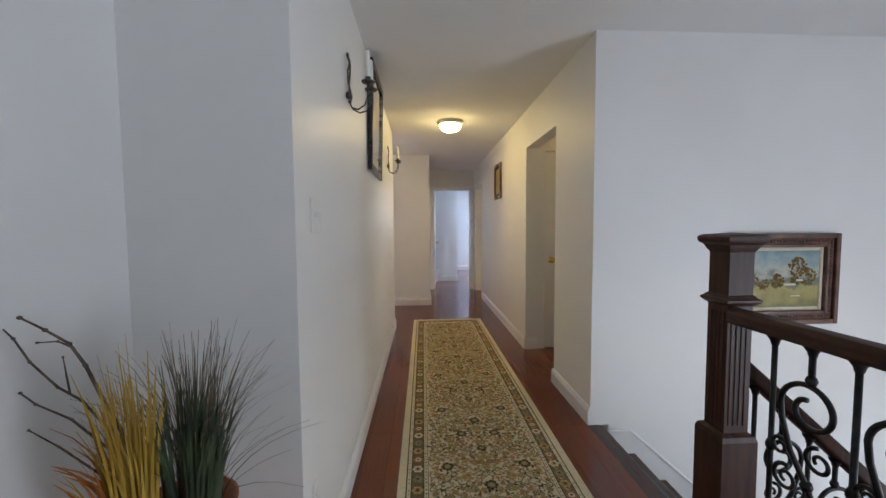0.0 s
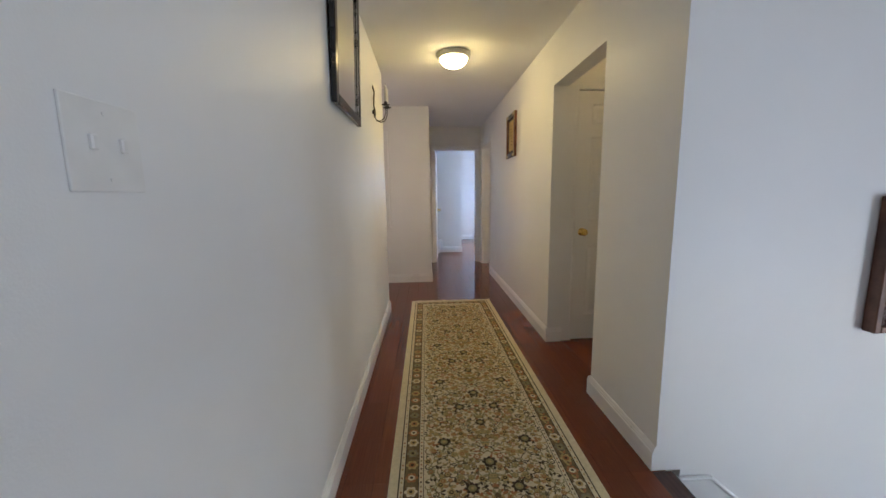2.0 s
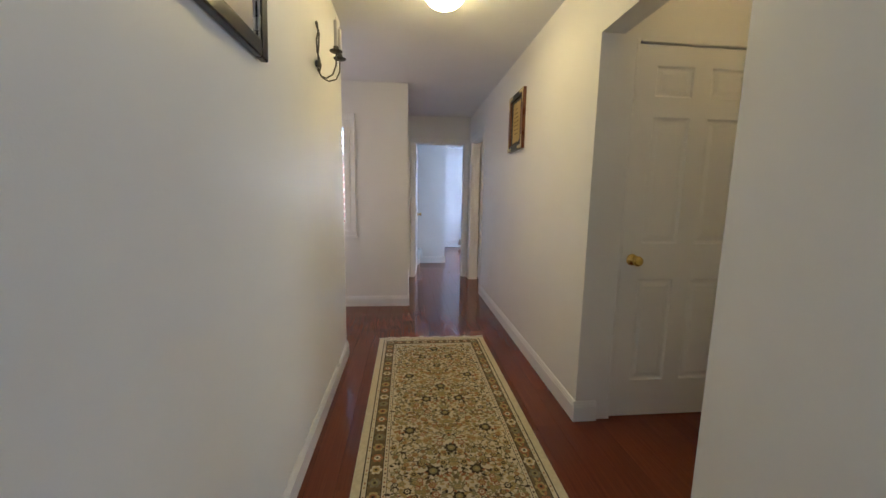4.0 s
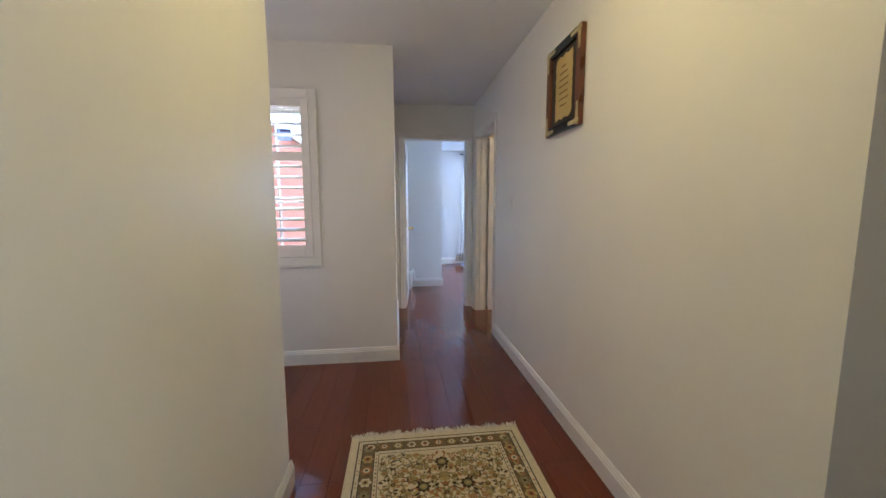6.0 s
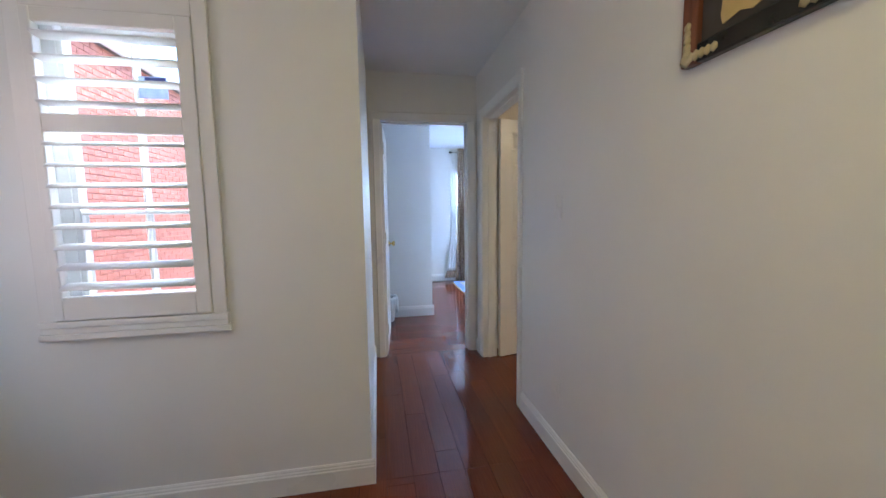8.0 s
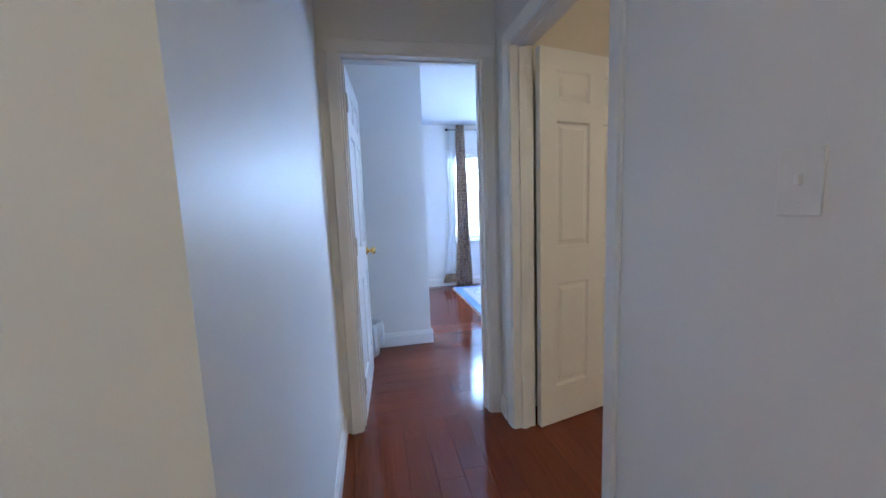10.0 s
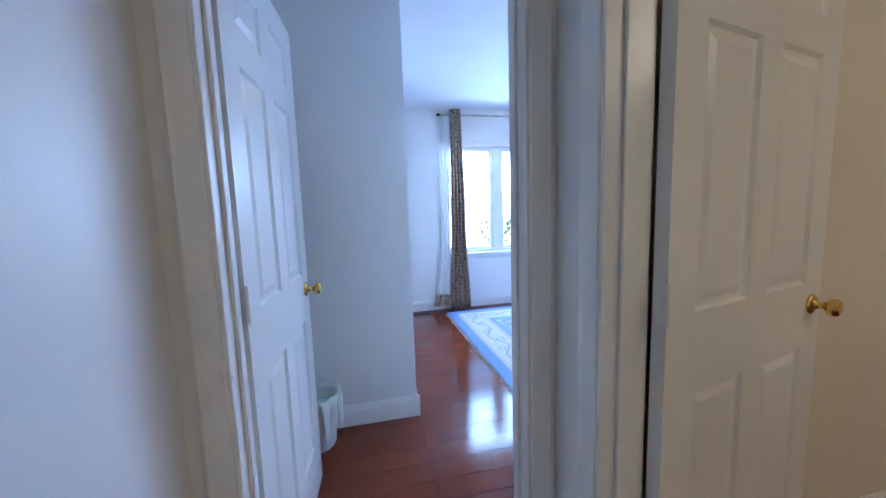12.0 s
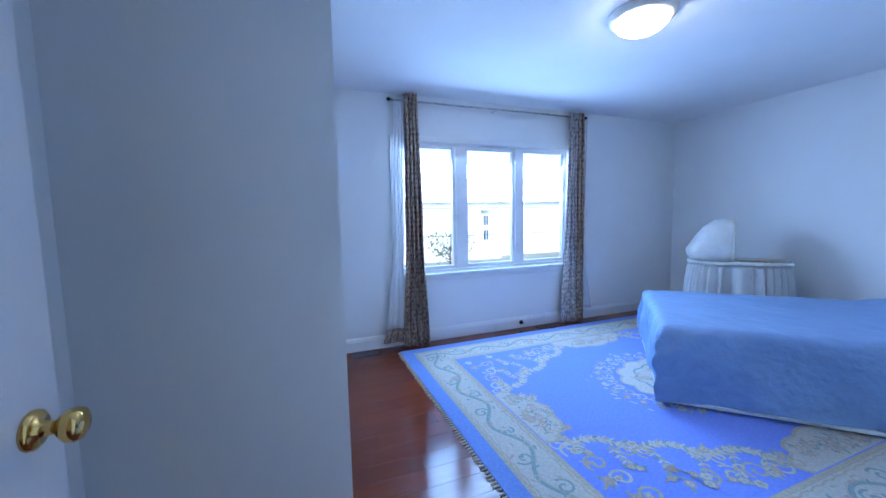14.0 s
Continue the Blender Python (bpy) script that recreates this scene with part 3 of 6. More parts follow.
cells = [(0.10, 0.15, 0.034), (0.205, 0.45, 0.034), (0.0, 0.30, 0.036), (0.0, 0.0, 0.03)] + [c for c in cells if min(math.hypot(c[0] - a, min(abs(c[1] - b), PER - abs(c[1] - b))) for a, b in ((0.10, 0.15), (0.205, 0.45), (0, 0.3), (0, 0))) > 0.044]
kinds = [(rr.randrange(5), rr.randrange(6), rr.uniform(0, 6.28)) for c in cells]
for j in range(-1, int(2 * hl / PER) + 1):
    for (x, y, r), (kd, cm, tn) in zip(cells, kinds):
        yy = -hl + 0.16 + j * PER + y
        if not -hl + 0.175 < yy < hl - 0.175:
            continue
        r = r * 1.2 if r < 0.028 else r
        for s in ((1, -1) if x > 0.001 else (1,)):
            a = tn if s > 0 else math.pi - tn
            if r > 0.028:
                rosette(mt, s * x, yy, r, 8, 0.0102, 1, 4, 2)
                for q in range(4):
                    leaf_shape(mt, s * x, yy, r * 1.9, 0.012, a + q * math.pi / 2, 0.0099, (5, 3, 1, 2)[q])
            elif kd == 0:
                rosette(mt, s * x, yy, r, 6, 0.0102, (6, 1, 5, 2, 4, 4)[cm], (2, 0, 2, 1, 5, 2)[cm], turn=a)
            elif kd == 1:
                leaf_shape(mt, s * x, yy, r * 2.2, r, a, 0.0100, (6, 4, 2, 4, 5, 2)[cm])
                leaf_shape(mt, s * x, yy, r * 1.6, r * 0.8, a + 2.2 * s, 0.0101, (4, 1, 5, 1, 6, 2)[cm])
            elif kd == 2:
                rosette(mt, s * x, yy, r, 5, 0.0102, (2, 5, 6, 4, 2, 4)[cm], (4, 0, 2, 2, 5, 0)[cm], turn=a)
                leaf_shape(mt, s * (x + r), yy, r * 1.7, r * 0.6, a, 0.0100, (1, 4, 1, 3, 1, 1)[cm])
            else:
                ribbon(mt, [(s * (x + r * math.cos(tn + q * 0.6) * (1 + q * 0.08)), yy + r * math.sin(tn + q * 0.6) * (1 + q * 0.08)) for q in range(7)], 0.0055, 0.0099, (4, 6, 1, 4, 2, 4)[cm])
                leaf_shape(mt, s * x, yy, r * 1.3, r * 0.7, a, 0.0101, (5, 2, 4, 1, 3, 2)[cm])
tagged(part("floral_pattern", mt, RUNNER_MATS, runner, "small woven flowers and leaves"), kind="stuff")
fr = bmesh.new()
for e in (1, -1):
    for i in range(210):
        x = -hw + 2 * hw * (i + 0.5) / 210
        clump = 0.010 * math.sin(x * 47) + 0.006 * math.sin(x * 113 + 1)
        dx, ln = rr.uniform(-0.010, 0.010) + clump, rr.uniform(0.026, 0.044) + clump
        tube(fr, [(x, e * (hl - 0.012), 0.0105), (x + dx * 0.4, e * (hl + ln * 0.5), 0.007), (x + dx, e * (hl + ln), 0.003)], 0.0034, 5, 0.0020)
tagged(part("fringe", fr, Y_FRINGE, runner, "cream knotted fringe"), kind="stuff")


# ---- glowing glass, glass and mirror ----
def glow(name, colour, strength):
    m, n, l, b = node_mat(name, 0.3)
    b.inputs["Base Color"].default_value = (0.85, 0.82, 0.75, 1)
    b.inputs["Emission Color"].default_value, b.inputs["Emission Strength"].default_value = (*colour, 1), strength
    return m


M_GLASS, gn, gl, gb = node_mat("window_glass", 0.0)
gb.inputs["Transmission Weight"].default_value, gb.inputs["IOR"].default_value = 1.0, 1.02
M_MIRROR, mn, ml, mb = node_mat("mirror_silver", 0.02, 1.0)
mb.inputs["Base Color"].default_value = (0.86, 0.87, 0.86, 1)
M_LAMPWARM = glow("lit_hall_lamp_glass", (1.0, 0.79, 0.36), HALL_GLOW)
M_LAMPCOOL = glow("lit_bedroom_lamp_glass", (1.0, 0.86, 0.62), BED_GLOW)
M_BLACKFRAME = surface("black_lacquered_wood", (0.010, 0.010, 0.010), (0.022, 0.021, 0.02), 12, 0.18, bump=0.03)
M_ANTIQUE = surface("antique_grey_iron", (0.05, 0.05, 0.045), (0.13, 0.125, 0.11), 60, 0.45, metal=0.7, bump=0.3, fine=200)
M_NICKEL = surface("satin_nickel", (0.62, 0.59, 0.53), (0.72, 0.69, 0.63), 30, 0.40, metal=0.3, bump=0.02)
M_WAX = surface("white_candle_wax", (0.78, 0.76, 0.70), (0.84, 0.82, 0.77), 20, 0.4, bump=0.02)


def dome_lamp(label, x, y, glass, metal, width=1.0):
    d = thing("ceiling_lamp", label, "ceiling lamp", pose(x, y, H) @ Matrix.Diagonal((width, width, 1.0, 1.0)))
    part("canopy", lathe(bmesh.new(), [(0.0, 0.0), (0.188, 0.0), (0.190, -0.010), (0.184, -0.018), (0.180, -0.024), (0.176, -0.034), (0.160, -0.040), (0.15, -0.040), (0.0, -0.034)], 48), metal, d, "brushed metal canopy ring", smooth=True)
    prof = [(0.150, -0.038)] + [(0.150 * math.cos(a), -0.040 - 0.075 * math.sin(a)) for a in [radians(q) for q in range(0, 88, 8)]] + [(0.0, -0.115)]
    part("glass_dome", lathe(bmesh.new(), prof, 48), glass, d, "lit frosted glass dome", smooth=True)
    part("finial", lathe(bmesh.new(), [(0.0, -0.113), (0.012, -0.114), (0.012, -0.118), (0.005, -0.121), (0.008, -0.127), (0.0, -0.132)], 16), metal, d, smooth=True)
    return d


dome_lamp("lit frosted glass dome ceiling lamp with nickel rim", 0.262, 4.63, M_LAMPWARM, M_NICKEL, 0.79)
# Unseen lamp, added only to brighten the passage door; bounce alone left it dim.
dome_lamp("unseen frosted glass dome lamp added to brighten the side passage", 1.62, 3.76, glow("passage_fill_lamp_glass", (1.0, 0.72, 0.32), PASSAGE_FILL), M_NICKEL, 0.82)
# Out of view, added as the source of the side room's warm light.
dome_lamp("unseen frosted glass dome lamp added to light the side room", 2.55, 6.2, glow("side_fill_lamp_glass", (1.0, 0.79, 0.53), SIDE_GLOW), M_NICKEL)
dome_lamp("lit frosted glass dome ceiling lamp with chrome rim", 2.58, 9.70, M_LAMPCOOL, M_NICKEL)

# ---- hall wall things ----
mir = thing("wall_mirror", "black framed rectangular mirror tilted from the wall", "mirror", pose(XL + 0.004, 3.335, 1.66, 0, 1.6, 0))
mw, mh, fwid = 0.31, 0.74, 0.05
for nm, b in (("frame_side", (0.0, 0.026, -mw, -mw + fwid, 0, mh)), ("frame_side", (0.0, 0.026, mw - fwid, mw, 0, mh)), ("frame_rail", (0.0, 0.026, -mw + fwid, mw - fwid, 0, fwid)), ("frame_rail", (0.0, 0.026, -mw + fwid, mw - fwid, mh - fwid, mh))):
    part(nm, bbox(*b, 0.006, 3), M_BLACKFRAME, mir)
for b in ((0.014, 0.022, -mw + fwid - 0.002, -mw + fwid + 0.006, fwid, mh - fwid), (0.014, 0.022, mw - fwid - 0.006, mw - fwid + 0.002, fwid, mh - fwid)):
    part("inner_bead", bbox(*b, 0.002, 1), M_STEEL, mir)
part("mirror_glass", bbox(0.004, 0.012, -mw + fwid - 0.004, mw - fwid + 0.004, fwid - 0.004, mh - fwid + 0.004), M_MIRROR, mir, "silvered mirror glass")


def sconce(label, m, candle=True, metal=None):
    """Wall scroll with two arms and cups; the wall in y-z at x = 0."""
    metal = metal or M_ANTIQUE
    d = thing("candle_sconce", label, "wall sconce", m)
    bk = bmesh.new()
    back = [(0.008, 0.0, 0.14), (0.020, 0.012, 0.10), (0.014, 0.026, 0.05), (0.012, 0.014, 0.0), (0.018, -0.016, -0.05), (0.014, -0.004, -0.09)]
    tube(bk, back, 0.0042, 7)
    tube(bk, [(x + 0.004, -y * 1.6, z) for x, y, z in back], 0.0042, 7)
    tube(bk, spiral((0.010, 0.010, 0.145), 0.016, 0.004, 180, 1.2, (0, 1, 0), (0, 0, 1), 14), 0.0045, 6)
    lathe(bk, [(0.0, -0.02), (0.012, -0.016), (0.015, 0.0), (0.010, 0.014), (0.0, 0.018)], 10, "Z", (0.012, 0, -0.05))
    part("back_scroll", bk, metal, d, smooth=True)
    for s in (1, -1):
        am = bmesh.new()
        ex, ey, ez = 0.115, s * 0.050, -0.015
        tube(am, [(0.012, 0, -0.08), (0.03, s * 0.012, -0.115), (0.06, s * 0.026, -0.128), (0.095, s * 0.042, -0.112), (0.113, s * 0.049, -0.07), (ex, ey, ez)], 0.0038, 7)
        part("arm", am, metal, d, smooth=True)
        cp = lathe(bmesh.new(), [(0.0, 0.0), (0.012, 0.0), (0.030, 0.006), (0.033, 0.011), (0.028, 0.012), (0.014, 0.010), (0.014, 0.03), (0.012, 0.032), (0.010, 0.014), (0.0, 0.013)], 18, "Z", (ex, ey, ez))
        part("candle_cup", cp, metal, d, smooth=True)
        if candle:
            cd = lathe(bmesh.new(), [(0.0, 0.014), (0.0105, 0.014), (0.0100, 0.15), (0.006, 0.156), (0.0, 0.156)], 14, "Z", (ex, ey, ez))
            c = part("candle", cd, M_WAX, d, "white taper candle", smooth=True)
            part("wick", tube(bmesh.new(), [(ex, ey, ez + 0.155), (ex + 0.002, ey, ez + 0.166)], 0.001, 5), M_BLACKFRAME, c)
    return d


sconce("grey wrought iron scroll wall sconce with white candles", pose(XL, 2.37, 1.965))
sconce("grey wrought iron scroll wall sconce with white candles", pose(XL, 4.40, 1.965))
sconce("bronze scroll wall sconce on the beige wall", pose(2.36, 8.005, 1.985, 0, 0, -90), candle=False, metal=surface("aged_bronze", (0.10, 0.07, 0.035), (0.2, 0.14, 0.07), 40, 0.4, metal=0.8, bump=0.2))

# carved calligraphy frame
M_CARVED = surface("red_brown_frame_wood", (0.10, 0.030, 0.014), (0.20, 0.065, 0.028), 10, 0.3, bump=0.15, fine=90, stretch=(1, 6, 0.8))
M_PARCH = surface("yellow_parchment", (0.50, 0.37, 0.14), (0.62, 0.47, 0.20), 6, 0.7, bump=0.1)
M_INK = surface("faded_brown_ink", (0.20, 0.13, 0.04), (0.26, 0.17, 0.06), 30, 0.8, bump=0)
M_BONE = surface("bone_inlay", (0.46, 0.38, 0.20), (0.60, 0.51, 0.30), 40, 0.45, bump=0.2)
cal = thing("framed_calligraphy", "carved red-brown frame with inlaid corners around yellow parchment", "framed picture", pose(XR, 5.55, 1.655))
cw, ch = 0.205, 0.48
part("backing", bbox(-0.012, 0.0, -cw + 0.02, cw - 0.02, 0.02, ch - 0.02), surface("dark_mount_board", (0.03, 0.025, 0.022), (0.05, 0.042, 0.036), 12, 0.6), cal)
for b in ((-0.028, -0.001, -cw, -cw + 0.05, 0, ch), (-0.028, -0.001, cw - 0.05, cw, 0, ch), (-0.028, -0.001, -cw + 0.05, cw - 0.05, 0, 0.05), (-0.028, -0.001, -cw + 0.05, cw - 0.05, ch - 0.05, ch)):
    part("frame_rail", bbox(*b, 0.005, 2), M_CARVED if abs(b[3] - b[2]) < 0.06 else M_BLACKFRAME, cal)
for sy, sz in ((1, 0), (-1, 0), (1, 1), (-1, 1)):
    for k in range(6):
        for u, v, w in ((0.006 + k * 0.018, 0.012, 0.024 - 0.001 * k), (0.012, 0.006 + k * 0.018, 0.024 - 0.001 * k)):
            y, z = sy * (cw - u - 0.008), (v + 0.008 if sz == 0 else ch - v - 0.008)
            cb = bmesh.new()
            bmesh.ops.create_icosphere(cb, subdivisions=1, radius=w * 0.72, matrix=Matrix.Translation((-0.028, y, z)) @ Matrix.Diagonal((0.16, 1, 1, 1)))
            part("corner_inlay", cb, M_BONE, cal, "pale carved corner inlay", smooth=True)
pm = bmesh.new()
edge = []
for i in range(64):
    a = 2 * math.pi * i / 64
    c, s = math.cos(a), math.sin(a)
    k = 1 / max(abs(c) / 0.098, abs(s) / 0.165)
    k *= 1 + 0.035 * math.sin(a * 16)
    edge.append((k * c, ch / 2 + k * s))
fa, fb_ = [pm.verts.new((-0.013, y, z)) for y, z in edge], [pm.verts.new((-0.016, y, z)) for y, z in edge]
pm.faces.new(fb_), pm.faces.new(fa[::-1])
for i in range(64):
    pm.faces.new((fa[i], fa[(i + 1) % 64], fb_[(i + 1) % 64], fb_[i]))
part("parchment", pm, M_PARCH, cal, "yellow parchment with lines of writing")
for k in range(7):
    w = (0.025, 0.045, 0.055, 0.058, 0.05, 0.056, 0.04)[k]
    part("writing_line", bbox(-0.0175, -0.0158, -w, w, 0.345 - k * 0.034, 0.352 - k * 0.034), M_INK, cal)

# landscape painting
M_GILT = surface("worn_gilt_brown_wood", (0.075, 0.030, 0.018), (0.17, 0.075, 0.045), 14, 0.38, bump=0.4, fine=60)
M_LINEN = surface("pale_linen_liner", (0.62, 0.56, 0.42), (0.70, 0.64, 0.50), 30, 0.8, bump=0.3, fine=400)


def painted_canvas():
    m, n, l, b = node_mat("landscape_oil_paint", 0.45)
    tc, sp = n.new("ShaderNodeTexCoord"), n.new("ShaderNodeSeparateXYZ")
    l.new(tc.outputs["Generated"], sp.inputs[0])
    n1 = n.new("ShaderNodeTexNoise")
    n1.inputs["Scale"].default_value, n1.inputs["Detail"].default_value = 5, 6
    l.new(tc.outputs["Generated"], n1.inputs["Vector"])
    mx = n.new("ShaderNodeMath")
    mx.operation = "MULTIPLY_ADD"
    mx.inputs[1].default_value, mx.inputs[2].default_value = 0.75, -0.37
    l.new(n1.outputs[0], mx.inputs[0])
    ad = n.new("ShaderNodeMath")
    l.new(sp.outputs[2], ad.inputs[0]), l.new(mx.outputs[0], ad.inputs[1])
    rp = n.new("ShaderNodeValToRGB")
    els = rp.color_ramp.elements
    els[0].position, els[0].color = 0.0, (0.16, 0.15, 0.03, 1)
    els[1].position, els[1].color = 1.0, (0.15, 0.25, 0.27, 1)
    for p, c in ((0.18, (0.30, 0.24, 0.05)), (0.33, (0.36, 0.30, 0.08)), (0.42, (0.20, 0.17, 0.06)), (0.50, (0.13, 0.17, 0.15)), (0.66, (0.44, 0.44, 0.35)), (0.82, (0.27, 0.36, 0.36))):
        e = els.new(p)
        e.color = (*c, 1)
    l.new(ad.outputs[0], rp.inputs[0])
    l.new(rp.outputs[0], b.inputs["Base Color"])
    bp = n.new("ShaderNodeBump")
    bp.inputs["Strength"].default_value, bp.inputs["Distance"].default_value = 0.4, 0.003
    n2 = n.new("ShaderNodeTexNoise")
    n2.inputs["Scale"].default_value = 90
    l.new(tc.outputs["Generated"], n2.inputs["Vector"])
    l.new(n2.outputs[0], bp.inputs["Height"]), l.new(bp.outputs[0], b.inputs["Normal"])
    return m


pnt = thing("landscape_painting", "small landscape oil painting in a worn carved brown frame", "painting", pose(2.225, YC, 0.635))
pw, ph = 0.355, 0.575
for nm, o, i, d, mt_ in (("outer_moulding", 0.0, 0.030, 0.052, M_GILT), ("carved_band", 0.030, 0.066, 0.036, M_GILT), ("inner_moulding", 0.066, 0.085, 0.044, M_GILT), ("linen_liner", 0.085, 0.108, 0.026, M_LINEN)):
    fbm = bmesh.new()
    for x0, x1, z0, z1 in ((-pw + o, -pw + i, o, ph - o), (pw - i, pw - o, o, ph - o), (-pw + i, pw - i, o, o + i - o), (-pw + i, pw - i, ph - i, ph - o)):
        box(fbm, x0, x1, -d, -0.002, z0, z1)
    bmesh.ops.recalc_face_normals(fbm, faces=fbm.faces[:])
    bevel(fbm, 0.004, 1)
    part(nm, fbm, mt_, pnt)
orn = bmesh.new()
for k in range(30):
    for x, z in ((-pw + 0.048 + k * (2 * pw - 0.096) / 29, 0.048), (-pw + 0.048 + k * (2 * pw - 0.096) / 29, ph - 0.048)):
        bmesh.ops.create_icosphere(orn, subdivisions=1, radius=0.010, matrix=Matrix.Translation((x, -0.037, z)) @ Matrix.Diagonal((1, 0.6, 1.2, 1)))
for k in range(22):
    for x in (-pw + 0.048, pw - 0.048):
        bmesh.ops.create_icosphere(orn, subdivisions=1, radius=0.010, matrix=Matrix.Translation((x, -0.037, 0.06 + k * (ph - 0.12) / 21)) @ Matrix.Diagonal((1.2, 0.6, 1, 1)))
part("carved_ornament", orn, M_GILT, pnt, smooth=True)
cv = part("canvas", bbox(-pw + 0.106, pw - 0.106, -0.020, -0.004, 0.106, ph - 0.106), painted_canvas(), pnt, "painted meadow and trees under a cloudy sky")
br = random.Random(5)
M_PTREE = surface("painted_autumn_leaves", (0.08, 0.055, 0.012), (0.24, 0.15, 0.035), 60, 0.9, bump=0.3)
for cx, cz, r, k in ((0.10, 0.36, 0.062, 34), (0.17, 0.30, 0.06, 28), (0.09, 0.28, 0.03, 12), (-0.03, 0.275, 0.045, 22), (-0.21, 0.28, 0.05, 20), (-0.12, 0.25, 0.035, 14)):
    blob = bmesh.new()
    for q in range(k * 3):
        a, d = br.uniform(0, 6.28), r * math.sqrt(br.random())
        bmesh.ops.create_circle(blob, cap_ends=True, segments=7, radius=br.uniform(0.004, 0.010), matrix=Matrix.Translation((cx + d * math.cos(a), -0.0203 - 0.00002 * q, cz + d * math.sin(a))) @ Matrix.Rotation(radians(90), 4, "X"))
    part("painted_tree", blob, M_PTREE, cv)
M_PCOT = surface("painted_white_cottage", (0.62, 0.58, 0.50), (0.74, 0.70, 0.62), 60, 0.5)
for cx, cz, w, h in ((0.05, 0.245, 0.040, 0.012), (0.115, 0.272, 0.022, 0.012), (0.09, 0.175, 0.03, 0.006)):
    part("painted_cottage", bbox(cx - w, cx + w, -0.0228, -0.0204, cz, cz + h), M_PCOT, cv)


def wall_plate(name, label, cat, m, gangs=1, sockets=False):
    """A plate in the y-z plane at x = 0, facing +x."""
    d = thing(name, label, cat, m)
    w = 0.035 + 0.023 * (gangs - 1)
    part("cover_plate", bbox(0.0, 0.0045, -w, w, -0.058, 0.058, 0.002, 2), M_PLASTIC, d)
    for g in range(gangs):
        y = (g - (gangs - 1) / 2) * 0.046
        if sockets:
            for z in (0.021, -0.021):
                part("socket", lathe(bmesh.new(), [(0.0, 0.004), (0.0165, 0.004), (0.0165, 0.0075), (0.0, 0.0075)], 16, "X", (0, y, z)), M_PLASTIC, d)
        else:
            t = bbox(0.003, 0.011, y - 0.005, y + 0.005, -0.006, 0.014, 0.002, 1)
            part("toggle", t, M_PLASTIC, d)
    for z in (0.042, -0.042) if not sockets else (0.0,):
        part("screw", lathe(bmesh.new(), [(0.0, 0.004), (0.003, 0.004), (0.0025, 0.0055), (0.0, 0.0055)], 8, "X", (0, 0, z)), M_PLASTIC, d)
    return d


wall_plate("light_switch", "white double toggle light switch on the hall wall", "light switch", pose(XL, 1.80, 1.305), 2)
wall_plate("wall_outlet", "white wall outlet low on the hall wall", "outlet", pose(XL, 1.72, 0.36), 1, True)
wall_plate("light_switch", "white toggle light switch beside the doorway", "light switch", pose(XR, 6.50, 1.285, 0, 0, 180))
wall_plate("wall_outlet", "white wall outlet low on the hall wall", "outlet", pose(XR, 6.49, 0.355, 0, 0, 180), 1, True)

# ---- shuttered window ----
shut = thing("window_1", "white plantation shutter window with open slats and moulded trim", "window", kind="structure")
SO = (-1.18, -0.51, 0.86, 2.105)
def mould(name, x0, x1, z0, z1, d, parent, r=0.004):
    return part(name, bbox(x0, x1, YB - d, YB - 0.001, z0, z1, r, 2), M_TRIM, parent)
mould("casing_side", SO[0], SO[0] + 0.055, SO[2], SO[3], 0.020, shut)
mould("casing_side", SO[1] - 0.055, SO[1], SO[2], SO[3], 0.020, shut)
mould("casing_head", SO[0] + 0.055, SO[1] - 0.055, SO[3] - 0.075, SO[3], 0.020, shut)
mould("window_sill", SO[0] - 0.004, SO[1] + 0.006, 0.838, 0.862, 0.032, shut)
mould("apron", SO[0] + 0.002, SO[1] + 0.004, 0.812, 0.838, 0.026, shut)
mould("apron_moulding", SO[0] - 0.006, SO[1] + 0.010, 0.786, 0.812, 0.028, shut)
pan = part("shutter_panel", bbox(-1.125, -1.092, YB - 0.026, YB + 0.006, 0.866, 2.028, 0.003, 1), M_TRIM, shut)
for b in ((-0.622, -0.565, 0.866, 2.028), (-1.092, -0.622, 0.866, 0.957), (-1.092, -0.622, 1.975, 2.028), (-1.092, -0.622, 1.585, 1.652)):
    part("shutter_rail", bbox(b[0], b[1], YB - 0.026, YB + 0.006, b[2], b[3], 0.003, 1), M_TRIM, pan)


def slat_mesh():
    prof = [(math.cos(a) * 0.034, math.sin(a) * 0.0074) for a in [2 * math.pi * i / 14 for i in range(14)]]
    bm = extrude_profile(bmesh.new(), prof, (-0.234, 0, 0), (0.234, 0, 0), (0, 1, 0))
    return finish("slat", bm, M_TRIM, True)


SLAT = slat_mesh()
for zs, tilt in (([1.652 + 0.0405 + 0.081 * i for i in range(4)], -4), ([0.957 + 0.0392 + 0.0785 * i for i in range(8)], 17)):
    for z in zs:
        s = new("slat", SLAT)
        s.parent = shut
        s.matrix_basis = pose(-0.857, YB - 0.010, z, tilt, 0, 0)
for b in ((-1.14, -1.09, 0.90, 2.02), (-1.09, -1.066, 0.945, 1.975), (-0.645, -0.60, 0.90, 2.02), (-1.066, -0.645, 0.90, 0.945), (-1.066, -0.645, 1.975, 2.02), (-0.835, -0.824, 0.945, 1.975), (-1.066, -0.645, 1.276, 1.292)):
    part("window_frame", bbox(b[0], b[1], YB + 0.075, YB + 0.12, b[2], b[3], 0.003, 1), M_TRIM, shut)
g = part("pane", bbox(-1.095, -0.645, YB + 0.096, YB + 0.100, 0.945, 1.975), M_GLASS, shut)
g.visible_shadow = False
